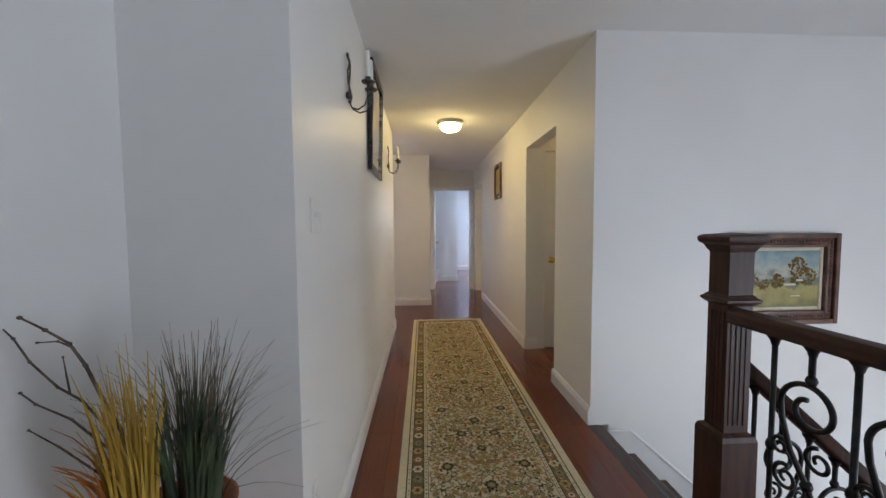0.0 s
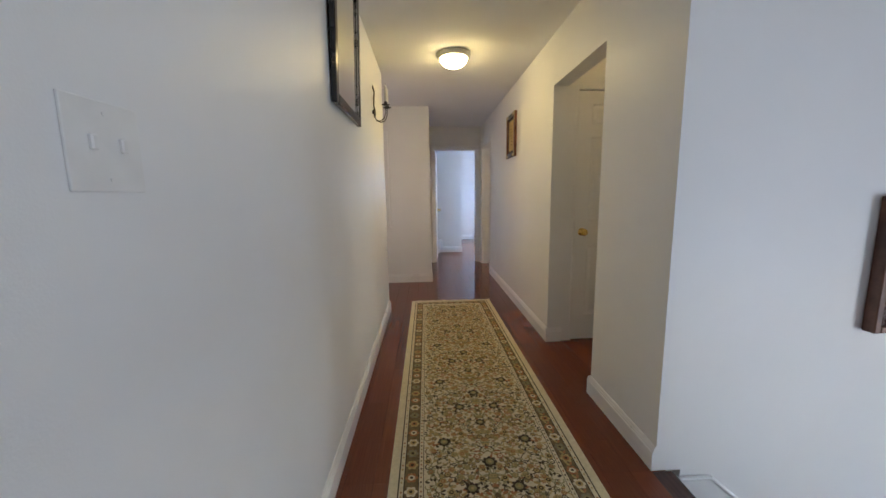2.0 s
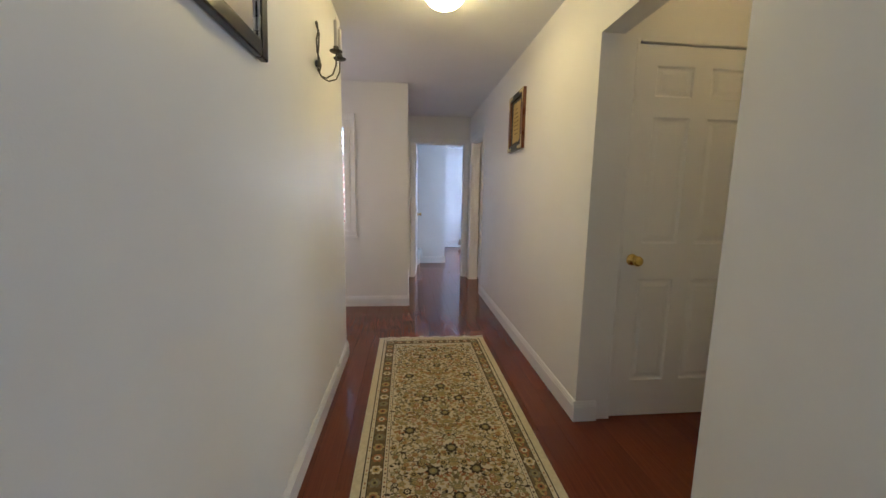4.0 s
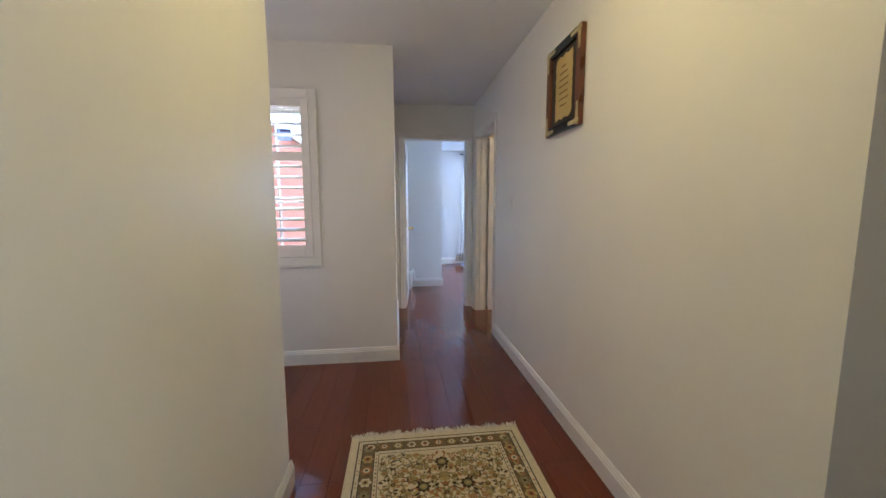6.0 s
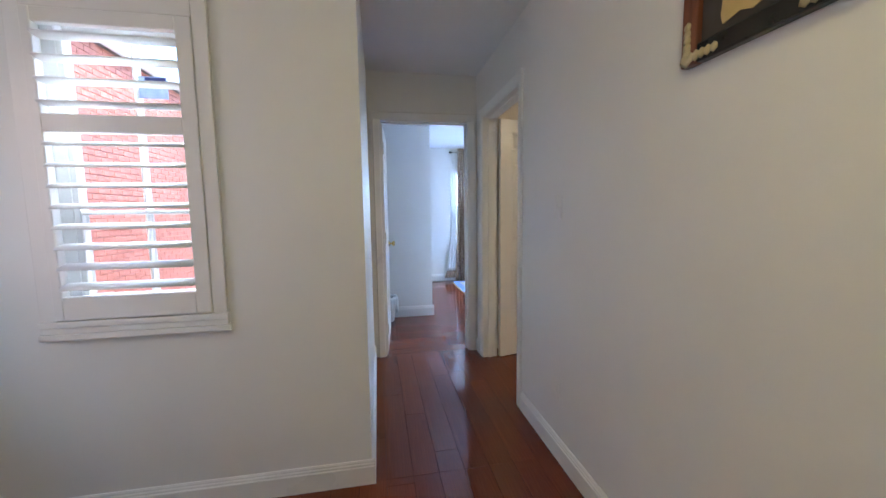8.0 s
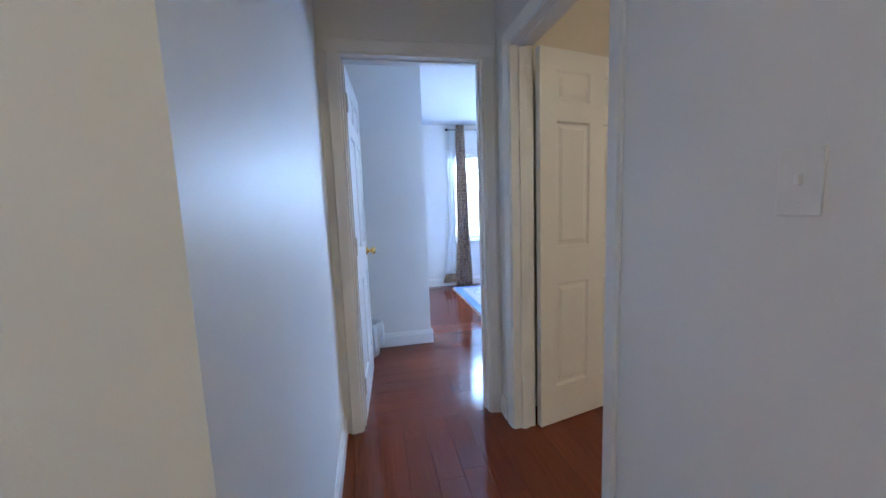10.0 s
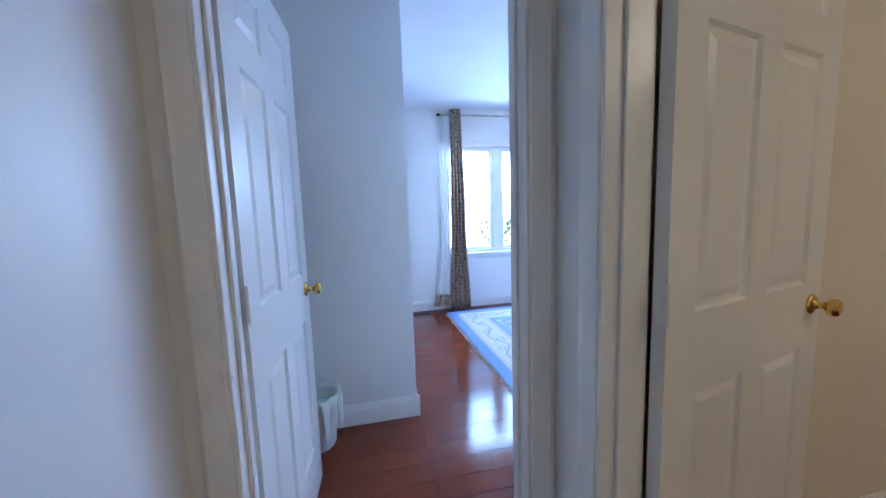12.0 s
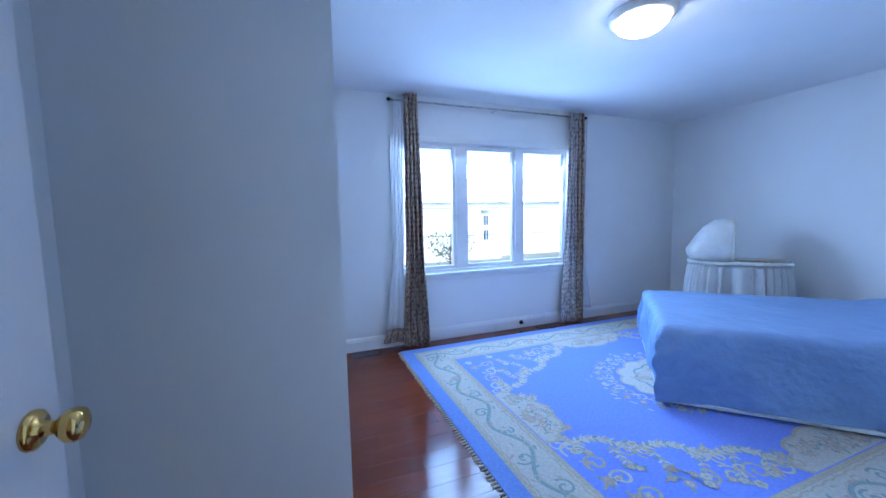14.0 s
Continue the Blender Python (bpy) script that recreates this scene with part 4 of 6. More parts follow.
lbl = part("sticker", bbox(-0.842, -0.718, YB + 0.093, YB + 0.0945, 1.750, 1.838), surface("pale_blue_sticker", (0.30, 0.40, 0.68), (0.38, 0.48, 0.74), 30, 0.6, bump=0), g, "blue paper label on the glass")
part("printed_bar", bbox(-0.80, -0.724, YB + 0.0918, YB + 0.0925, 1.815, 1.834), surface("dark_blue_print", (0.02, 0.03, 0.12), (0.04, 0.05, 0.18), 30, 0.6, bump=0), lbl)

# Added window, out of view, fitted where the nook's fill light comes in.
nook = thing("window_3", "unseen plain white framed window added to light the nook", "window", kind="structure")
for y0, y1, z0, z1 in ((NW0, NW0 + 0.05, NZ0, NZ1), (NW1 - 0.05, NW1, NZ0, NZ1), (NW0 + 0.05, NW1 - 0.05, NZ0, NZ0 + 0.05), (NW0 + 0.05, NW1 - 0.05, NZ1 - 0.05, NZ1)):
    part("window_frame", bbox(XN - 0.11, XN - 0.07, y0, y1, z0, z1, 0.003, 1), M_TRIM, nook)
part("pane", bbox(XN - 0.092, XN - 0.088, NW0 + 0.05, NW1 - 0.05, NZ0 + 0.05, NZ1 - 0.05), M_GLASS, nook).visible_shadow = False

# ---- plant in the recess ----
M_TERRA = surface("terracotta", (0.30, 0.09, 0.035), (0.45, 0.16, 0.07), 8, 0.55, bump=0.2, fine=120)
plant = thing("dried_plant", "dried yellow and dark green grasses with twigs in terracotta vase", "plant", pose(-0.615, 1.345, 0) @ Matrix.Diagonal((1.12, 1.12, 0.975, 1.0)))
part("vase", lathe(bmesh.new(), [(0.0, 0.0), (0.075, 0.0), (0.09, 0.03), (0.118, 0.165), (0.128, 0.33), (0.125, 0.48), (0.098, 0.585), (0.10, 0.62), (0.110, 0.638), (0.102, 0.640), (0.088, 0.61), (0.0, 0.59)], 32), M_TERRA, plant, "terracotta floor vase", smooth=True)
pr = random.Random(8)


def blades(name, k, mat, a0, a1, h0, h1, lean, w, label, cx=0.0, cy=0.0, droop=0.5, spread=0.05):
    bm = bmesh.new()
    for i in range(k):
        a = radians(pr.uniform(a0, a1))
        r0 = pr.uniform(0.0, spread)
        x, y, h, ln = cx + r0 * math.cos(a), cy + r0 * math.sin(a), pr.uniform(h0, h1), pr.uniform(0.1, 1.0) * lean
        ca, sa = math.cos(a), math.sin(a)
        tw = a + 1.57 + pr.uniform(-0.8, 0.8)
        px, py = math.cos(tw), math.sin(tw)
        prev = None
        ww = w * pr.uniform(0.6, 1.2)
        bend = pr.uniform(1.4, 2.6)
        for j in range(8):
            f = j / 7
            o = ln * (f ** bend)
            z = 0.585 + (h + 0.05) * (f - droop * 0.4 * ln / lean * f ** 3)
            q = ww * (1 - f ** 2) + 0.0005
            v = [bm.verts.new((x + ca * o - px * q, y + sa * o - py * q, z)), bm.verts.new((x + ca * o + px * q, y + sa * o + py * q, z))]
            if prev:
                bm.faces.new((prev[0], prev[1], v[1], v[0]))
            prev = v
    return tagged(part(name, bm, mat, plant, label), kind="stuff")


blades("yellow_blade", 125, surface("dried_yellow_leaf", (0.46, 0.27, 0.03), (0.66, 0.44, 0.09), 14, 0.6, bump=0.2, stretch=(1, 1, 0.2)), 150, 330, 0.24, 0.46, 0.065, 0.0027, "dried yellow blades", -0.008, -0.068)
blades("orange_blade", 34, surface("dried_orange_leaf", (0.46, 0.14, 0.03), (0.62, 0.24, 0.06), 14, 0.6, bump=0.2), 150, 290, 0.16, 0.36, 0.10, 0.0065, "dried orange blades", -0.03, -0.06)
blades("green_blade", 150, surface("dark_green_grass", (0.018, 0.03, 0.016), (0.06, 0.09, 0.04), 14, 0.6, bump=0.1), -90, 60, 0.24, 0.40, 0.07, 0.0030, "dark green grass", 0.05, -0.035)
blades("olive_blade", 34, surface("olive_grass", (0.12, 0.12, 0.04), (0.24, 0.22, 0.09), 14, 0.6, bump=0.1), 30, 290, 0.28, 0.40, 0.13, 0.0022, "olive grass", 0.0, 0.0, 0.8)
blades("plume", 210, surface("brown_plume", (0.15, 0.115, 0.075), (0.27, 0.21, 0.14), 20, 0.8, bump=0.1), 0, 360, 0.30, 0.47, 0.17, 0.0006, "fine brown plumes", 0.03, 0.02, 0.6, 0.04)
blades("stray_blade", 16, surface("stray_grass", (0.08, 0.07, 0.04), (0.16, 0.14, 0.09), 20, 0.8, bump=0.1), -60, 60, 0.10, 0.26, 0.24, 0.0009, "thin stray blades", 0.03, 0.0, 1.0)
M_TWIG = surface("knotty_grey_twig", (0.07, 0.045, 0.035), (0.19, 0.14, 0.11), 40, 0.8, bump=0.5, fine=150)
for pts, r in (([(-0.01, -0.03, 0.68), (-0.045, -0.05, 0.83), (-0.085, -0.055, 0.94), (-0.11, -0.055, 1.01), (-0.14, -0.05, 1.055), (-0.18, -0.05, 1.085), (-0.222, -0.05, 1.112)], 0.0062),
               ([(-0.11, -0.055, 1.01), (-0.125, -0.06, 1.05), (-0.15, -0.06, 1.064), (-0.185, -0.06, 1.062)], 0.004),
               ([(-0.02, -0.04, 0.70), (-0.075, -0.05, 0.86), (-0.12, -0.055, 0.935), (-0.16, -0.055, 0.965), (-0.205, -0.055, 1.02), (-0.23, -0.055, 1.07), (-0.252, -0.055, 1.097)], 0.0045),
               ([(-0.14, -0.055, 0.95), (-0.142, -0.057, 0.99), (-0.146, -0.057, 1.03)], 0.003),
               ([(-0.03, -0.05, 0.70), (-0.08, -0.055, 0.83), (-0.14, -0.055, 0.895), (-0.20, -0.055, 0.93), (-0.225, -0.055, 0.955)], 0.0044),
               ([(-0.02, -0.05, 0.70), (-0.10, -0.06, 0.785), (-0.16, -0.06, 0.84), (-0.21, -0.06, 0.878)], 0.0038),
               ([(0.05, -0.02, 0.68), (0.09, -0.04, 0.80), (0.12, -0.05, 0.90), (0.158, -0.05, 1.005)], 0.003),
               ([(0.085, -0.03, 0.79), (0.105, -0.03, 0.84), (0.125, -0.03, 0.89)], 0.002)):
    r *= 0.66
    tb = tube(bmesh.new(), pts, r, 7, r * 0.45)
    for p in pts[1:]:
        bmesh.ops.create_icosphere(tb, subdivisions=1, radius=r * 1.15, matrix=Matrix.Translation(p))
    part("twig", tb, M_TWIG, plant, "knotty bare twig", smooth=True)


# ---- bedroom window, curtains ----
win = thing("window_2", "white triple casement window with bright daylight behind", "window", kind="structure")
def wb(name, x0, x1, y0, y1, z0, z1, parent, r=0.004):
    return part(name, bbox(x0, x1, y0, y1, z0, z1, r, 2), M_TRIM, parent)
for b in ((BW0 - 0.055, BW0 + 0.01, 0.70, 2.055), (BW1 - 0.01, BW1 + 0.055, 0.70, 2.055)):
    wb("casing_side", b[0], b[1], YW - 0.018, YW - 0.001, b[2], b[3], win)
wb("casing_head", BW0 + 0.01, BW1 - 0.01, YW - 0.018, YW - 0.001, 2.005, 2.055, win)
wb("window_sill", BW0 - 0.075, BW1 + 0.075, YW - 0.055, YW + 0.05, 0.668, 0.698, win)
wb("apron", BW0 - 0.05, BW1 + 0.05, YW - 0.020, YW - 0.001, 0.618, 0.668, win)
PANES = ((1.578, 2.118), (2.292, 2.832), (2.982, 3.518))
PZ0, PZ1 = 0.762, 1.958
fy0, fy1 = YW + 0.03, YW + 0.10
wb("frame_rail", BW0, BW1, fy0, fy1, BZ0, 0.728, win)
wb("frame_rail", BW0, BW1, fy0, fy1, 1.992, BZ1, win)
xs = [BW0, PANES[0][0] - 0.034, PANES[0][1] + 0.034, PANES[1][0] - 0.034, PANES[1][1] + 0.034, PANES[2][0] - 0.034, PANES[2][1] + 0.034, BW1]
for i in range(0, 8, 2):
    wb("mullion", xs[i], xs[i + 1], fy0, fy1, 0.728, 1.992, win)
for x0, x1 in PANES:
    sash = wb("sash", x0 - 0.034, x0, fy0 + 0.012, fy1 - 0.01, 0.728, 1.992, win)
    wb("sash_stile", x1, x1 + 0.034, fy0 + 0.012, fy1 - 0.01, 0.728, 1.992, sash)
    wb("sash_rail", x0, x1, fy0 + 0.012, fy1 - 0.01, 0.728, PZ0, sash)
    wb("sash_rail", x0, x1, fy0 + 0.012, fy1 - 0.01, PZ1, 1.992, sash)
    for z in (1.065, 1.357, 1.656):
        part("grille_bar", bbox(x0, x1, fy0 + 0.044, fy0 + 0.050, z - 0.0035, z + 0.0035), M_BLACKIRON, sash)
    p = part("pane", bbox(x0 - 0.004, x1 + 0.004, fy0 + 0.036, fy0 + 0.040, PZ0 - 0.004, PZ1 + 0.004), M_GLASS, sash)
    p.visible_shadow = False
ck = bmesh.new()
box(ck, 2.47, 2.60, fy0 - 0.012, fy0 + 0.012, 0.700, 0.722)
tube(ck, [(2.53, fy0 - 0.01, 0.715), (2.50, fy0 - 0.03, 0.722), (2.45, fy0 - 0.035, 0.722)], 0.006, 7)
part("crank", ck, M_PLASTIC, win, "white window crank")

M_SHEER, sn, sl, sb = node_mat("white_sheer_voile", 0.9, spec=0.1)
sb.inputs["Base Color"].default_value = (0.90, 0.90, 0.90, 1)
st_, sm_ = sn.new("ShaderNodeBsdfTranslucent"), sn.new("ShaderNodeMixShader")
st_.inputs[0].default_value, sm_.inputs[0].default_value = (0.90, 0.90, 0.90, 1), 0.35
sl.new(sb.outputs[0], sm_.inputs[1]), sl.new(st_.outputs[0], sm_.inputs[2])
sl.new(sm_.outputs[0], sn["Material Output"].inputs[0])


def damask(name, pale, deep, sheen=0.0):
    m, n, l, b = node_mat(name, 0.5, sheen)
    tc, mp = n.new("ShaderNodeTexCoord"), n.new("ShaderNodeMapping")
    mp.inputs["Scale"].default_value = (30, 22, 8)
    l.new(tc.outputs["UV"], mp.inputs[0])
    v, w = n.new("ShaderNodeTexVoronoi"), n.new("ShaderNodeTexNoise")
    v.feature = "SMOOTH_F1"
    v.inputs["Scale"].default_value, v.inputs["Randomness"].default_value = 1.0, 0.45
    w.inputs["Scale"].default_value, w.inputs["Detail"].default_value = 1.7, 4
    l.new(mp.outputs[0], v.inputs["Vector"]), l.new(mp.outputs[0], w.inputs["Vector"])
    ad = n.new("ShaderNodeMath")
    ad.operation = "MULTIPLY"
    l.new(v.outputs["Distance"], ad.inputs[0]), l.new(w.outputs[0], ad.inputs[1])
    rp = n.new("ShaderNodeValToRGB")
    rp.color_ramp.elements[0].position, rp.color_ramp.elements[1].position = 0.17, 0.25
    rp.color_ramp.elements[0].color, rp.color_ramp.elements[1].color = (*pale, 1), (*deep, 1)
    l.new(ad.outputs[0], rp.inputs[0])
    l.new(rp.outputs[0], b.inputs["Base Color"])
    mr = n.new("ShaderNodeMapRange")
    mr.inputs[1].default_value, mr.inputs[2].default_value, mr.inputs[3].default_value, mr.inputs[4].default_value = 0.17, 0.25, 0.30, 0.62
    l.new(ad.outputs[0], mr.inputs[0]), l.new(mr.outputs[0], b.inputs["Roughness"])
    bp = n.new("ShaderNodeBump")
    bp.inputs["Strength"].default_value, bp.inputs["Distance"].default_value = 0.3, 0.002
    l.new(rp.outputs[0], bp.inputs["Height"]), l.new(bp.outputs[0], b.inputs["Normal"])
    return m


M_DAMASK = damask("brown_damask_satin", (0.44, 0.34, 0.245), (0.175, 0.108, 0.078))
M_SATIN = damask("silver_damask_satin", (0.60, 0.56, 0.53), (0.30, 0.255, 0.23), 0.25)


def drape(name, rows, folds, depth, mat, parent, label, seed, width):
    """A hanging cloth; rows of (z, x left, x right, y) from top to bottom; width: the flat cloth's, for its pattern."""
    r = random.Random(seed)
    ph = [r.uniform(-0.7, 0.7) for _ in range(folds * 2 + 2)]
    nu, nv = folds * 12, 40
    bm = bmesh.new()
    uv = bm.loops.layers.uv.new("UVMap")
    zt, zb = rows[0][0], rows[-1][0]
    grid = []
    for j in range(nv + 1):
        z = zt + (zb - zt) * j / nv
        for a, b in zip(rows, rows[1:]):
            if a[0] >= z >= b[0] - 1e-6:
                f = (a[0] - z) / (a[0] - b[0])
                f = f * f * (3 - 2 * f)
                x0, x1, y = (a[i] + (b[i] - a[i]) * f for i in (1, 2, 3))
                break
        row = []
        for i in range(nu + 1):
            u = i / nu
            k = u * folds
            wav = math.sin(2 * math.pi * k + 0.5 * math.sin(3.1 * z + ph[int(k)])) + 0.25 * math.sin(4 * math.pi * k + ph[int(k) + 1] + 2 * z)
            sway = 0.006 * math.sin(5 * u + 2.2 * z + seed)
            row.append(bm.verts.new((x0 + (x1 - x0) * u + 0.007 * math.sin(4 * math.pi * k + z * 1.7), y + depth * wav * (0.75 + 0.35 * j / nv) + sway, z)))
        grid.append(row)
    for j in range(nv):
        for i in range(nu):
            f = bm.faces.new((grid[j][i], grid[j][i + 1], grid[j + 1][i + 1], grid[j + 1][i]))
            for lp, (a, b) in zip(f.loops, ((i, j), (i + 1, j), (i + 1, j + 1), (i, j + 1))):
                lp[uv].uv = (a / nu * width, (1 - b / nv) * (zt - zb))
    ob = part(name, bm, mat, parent, label, smooth=True)
    so = ob.modifiers.new("thickness", "SOLIDIFY")
    so.thickness, so.offset = 0.0025, 0.0
    return ob


CY = YW - 0.10
rod = thing("curtain_rod", "slim brushed metal curtain rod above the window", "curtain rod")
part("rod", tube(bmesh.new(), [(1.455, CY, 2.352), (3.70, CY, 2.352)], 0.0095, 12), M_STEEL, rod, smooth=True)
for x, s in ((1.455, -1), (3.70, 1)):
    part("finial", lathe(bmesh.new(), [(0.0, 0.0), (0.016, 0.0), (0.018, s * 0.014), (0.012, s * 0.03), (0.0, s * 0.034)], 14, "X", (x, CY, 2.352)), M_BLACKIRON, rod, smooth=True)
for x in (1.475, 2.57, 3.685):
    part("bracket", tube(bmesh.new(), [(x, YW, 2.352), (x, CY, 2.352), (x, CY, 2.336)], 0.006, 8), M_STEEL, rod)


def eyelets(cur, xs):
    for x in xs:
        bm = bmesh.new()
        tube(bm, [(x + 0.003 * math.cos(a), CY + 0.019 * math.cos(a), 2.352 + 0.019 * math.sin(a)) for a in [2 * math.pi * i / 16 for i in range(17)]], 0.0035, 6)
        part("eyelet", bm, M_STEEL, cur, "chrome eyelet", smooth=True)


c1 = thing("curtain", "brown and gold damask curtain hanging open beside the window", "curtain", group="bedroom curtains")
drape("cloth", [(2.42, 1.588, 1.712, CY), (1.2, 1.570, 1.735, CY), (0.015, 1.520, 1.785, CY - 0.01)], 4, 0.030, M_DAMASK, c1, "", 3, 0.9)
eyelets(c1, (1.60, 1.64, 1.68))
c2 = thing("curtain", "brown and gold damask curtain showing its shiny satin face", "curtain", group="bedroom curtains")
drape("cloth", [(2.40, 3.600, 3.690, CY), (1.2, 3.590, 3.695, CY), (0.015, 3.580, 3.700, CY - 0.01)], 2, 0.028, M_DAMASK, c2, "", 9, 0.45)
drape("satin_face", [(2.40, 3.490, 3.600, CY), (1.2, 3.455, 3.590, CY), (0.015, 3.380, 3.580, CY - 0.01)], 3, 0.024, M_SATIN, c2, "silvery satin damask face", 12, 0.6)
eyelets(c2, (3.50, 3.56, 3.62))
s1 = thing("sheer_curtain", "white sheer curtain gathered at mid height", "sheer curtain", group="bedroom sheers")
drape("cloth", [(2.405, 1.500, 1.592, CY + 0.025), (1.5, 1.455, 1.56, CY + 0.025), (0.95, 1.455, 1.545, CY + 0.02), (0.88, 1.440, 1.535, CY + 0.02), (0.5, 1.395, 1.535, CY + 0.015), (0.20, 1.355, 1.525, CY + 0.01)], 3, 0.007, M_SHEER, s1, "", 5, 0.8)
drape("hem_band", [(0.20, 1.355, 1.525, CY + 0.01), (0.065, 1.318, 1.515, CY)], 3, 0.012, M_DAMASK, s1, "brown damask hem band", 5, 0.8)
s2 = thing("sheer_curtain", "white sheer curtain gathered at mid height", "sheer curtain", group="bedroom sheers")
drape("cloth", [(2.39, 3.690, 3.775, CY + 0.025), (1.5, 3.685, 3.76, CY + 0.025), (0.75, 3.685, 3.745, CY + 0.02), (0.6, 3.69, 3.79, CY + 0.02), (0.15, 3.70, 3.85, CY + 0.01)], 3, 0.007, M_SHEER, s2, "", 6, 0.7)

# ---- bedroom rug ----
B_FIELD = yarn("royal_blue_wool", (0.215, 0.285, 0.78), (0.26, 0.34, 0.86))
B_EDGE = yarn("mid_blue_wool", (0.19, 0.28, 0.62), (0.23, 0.335, 0.70))
B_IVORY = yarn("ivory_wool", (0.50, 0.49, 0.44), (0.60, 0.585, 0.53))
B_SCROLL = yarn("grey_blue_wool", (0.26, 0.345, 0.34), (0.33, 0.42, 0.41))
B_TAN = yarn("tan_wool", (0.44, 0.40, 0.31), (0.53, 0.49, 0.39))
B_PINK = yarn("dusty_pink_wool", (0.46, 0.34, 0.32), (0.52, 0.40, 0.37))
GX0, GX1, GY0, GY1 = 1.448, 5.05, 8.52, 11.285
GX, GY = (GX0 + GX1) / 2, (GY0 + GY1) / 2
rug = thing("area_rug", "large blue carved wool rug with ivory floral border and medallion", "rug", pose(GX, GY, 0))
hx, hy = (GX1 - GX0) / 2, (GY1 - GY0) / 2
part("rug_base", bbox(-hx, hx, -hy, hy, 0, 0.014, 0.004, 2), B_EDGE, rug, "plain blue outer edge")
RM = [B_IVORY, B_SCROLL, B_TAN, B_PINK, B_FIELD, B_EDGE]
Z0 = 0.0145
for nm, q, dz, mm, lab in (("tan_band", 0.10, 0.0, B_TAN, ""), ("ivory_border", 0.125, 0.0006, B_IVORY, "ivory border"), ("inner_band", 0.36, 0.0012, B_TAN, ""), ("blue_field", 0.39, 0.0018, B_FIELD, "royal blue field")):
    part(nm, bbox(-hx + q, hx - q, -hy + q, hy - q, 0.010, Z0 + dz), mm, rug, lab)
sc = bmesh.new()
gr = random.Random(21)


def scroll(bm, x, y, r, a0, turns, w, z, m, flip=1):
    pts = []
    for i in range(22):
        f = i / 21
        a, q = a0 + flip * turns * 2 * math.pi * f, r * (1 - 0.78 * f)
        pts.append((x + q * math.cos(a), y + q * math.sin(a)))
    ribbon(bm, pts, w, z, m)


LAYER = itertools.count()


def flower(bm, x, y, r, z):
    z += next(LAYER) % 9 * 0.0004
    rosette(bm, x, y, r, gr.choice((5, 6)), z, gr.choice((3, 2, 0)), gr.choice((0, 2)), 3, gr.uniform(0, 6))
    for q in range(gr.randrange(2, 5)):
        leaf_shape(bm, x, y, r * gr.uniform(1.6, 2.3), r * 0.6, gr.uniform(0, 6.28), z - 0.0003 + 0.00005 * q, gr.choice((1, 1, 2)))


ZB = Z0 + 0.0016


def border_run(length, off, to):
    """A waving sage vine with curls, leaves and flowers along one side of the border; to() turns (along, across) into x, y."""
    k = round(length / 0.46)
    per = length / k
    wave = lambda u: 0.052 * math.sin(2 * math.pi * u / per + off)
    us = [-length / 2 + length * i / (k * 16) for i in range(k * 16 + 1)]
    ribbon(sc, [to(u, wave(u)) for u in us], 0.021, ZB, 1)
    ribbon(sc, [to(u, wave(u) + 0.016) for u in us], 0.005, ZB + 0.0003, 2)
    for i in range(2 * k):
        u = -length / 2 + per * (i + 0.5) / 2
        sgn = 1 if i % 2 else -1
        x, y = to(u, -0.030 * sgn)
        scroll(sc, x, y, 0.052, off + 1.5 * i, 1.2, 0.014, ZB + 0.0002, 1, sgn)
        x, y = to(u + 0.10, 0.058 * sgn)
        scroll(sc, x, y, 0.030, off + 2.0 * i, 1.0, 0.009, ZB + 0.0002, 2, -sgn)
        for q in range(5):
            x, y = to(u + gr.uniform(-0.11, 0.11), gr.uniform(-0.085, 0.085))
            leaf_shape(sc, x, y, gr.uniform(0.03, 0.055), 0.016, gr.uniform(0, 6.28), ZB + 0.0004 + 0.00001 * q, gr.choice((1, 1, 2, 3)))
        if i % 3 == 1:
            flower(sc, *to(u + 0.04, 0.01), 0.036, ZB + 0.0007)
    n = round(length / 0.09)
    for e in (1, -1):
        pts = [to(-length / 2 + length * i / (n * 6), e * (0.100 + 0.010 * abs(math.sin(math.pi * i / 6)))) for i in range(n * 6 + 1)]
        ribbon(sc, pts, 0.010, ZB + 0.0001, 2)


for e in (1, -1):
    border_run(2 * hx - 0.36, 0.4 * e, lambda u, v, e=e: (u, e * (hy - 0.24 - v)))
    border_run(2 * hy - 0.36, 1.1 * e, lambda u, v, e=e: (e * (hx - 0.24 - v), u))
ZF = Z0 + 0.0024
ix, iy = hx - 0.39, hy - 0.39


def scallop(bm, cx, cy, rx, ry, lobes, z, m, edge, a0=0.0, a1=2 * math.pi, depth=0.10):
    pts = []
    k = lobes * 10
    for i in range(k + 1):
        a = a0 + (a1 - a0) * i / k
        q = 1 - depth + depth * abs(math.sin(lobes * math.pi * i / k))
        pts.append((cx + rx * q * math.cos(a), cy + ry * q * math.sin(a)))
    full = a1 - a0 > 6
    flat_poly(bm, pts[:-1] if full else pts, z, m)
    ribbon(bm, pts, 0.018, z + 0.0007, edge)


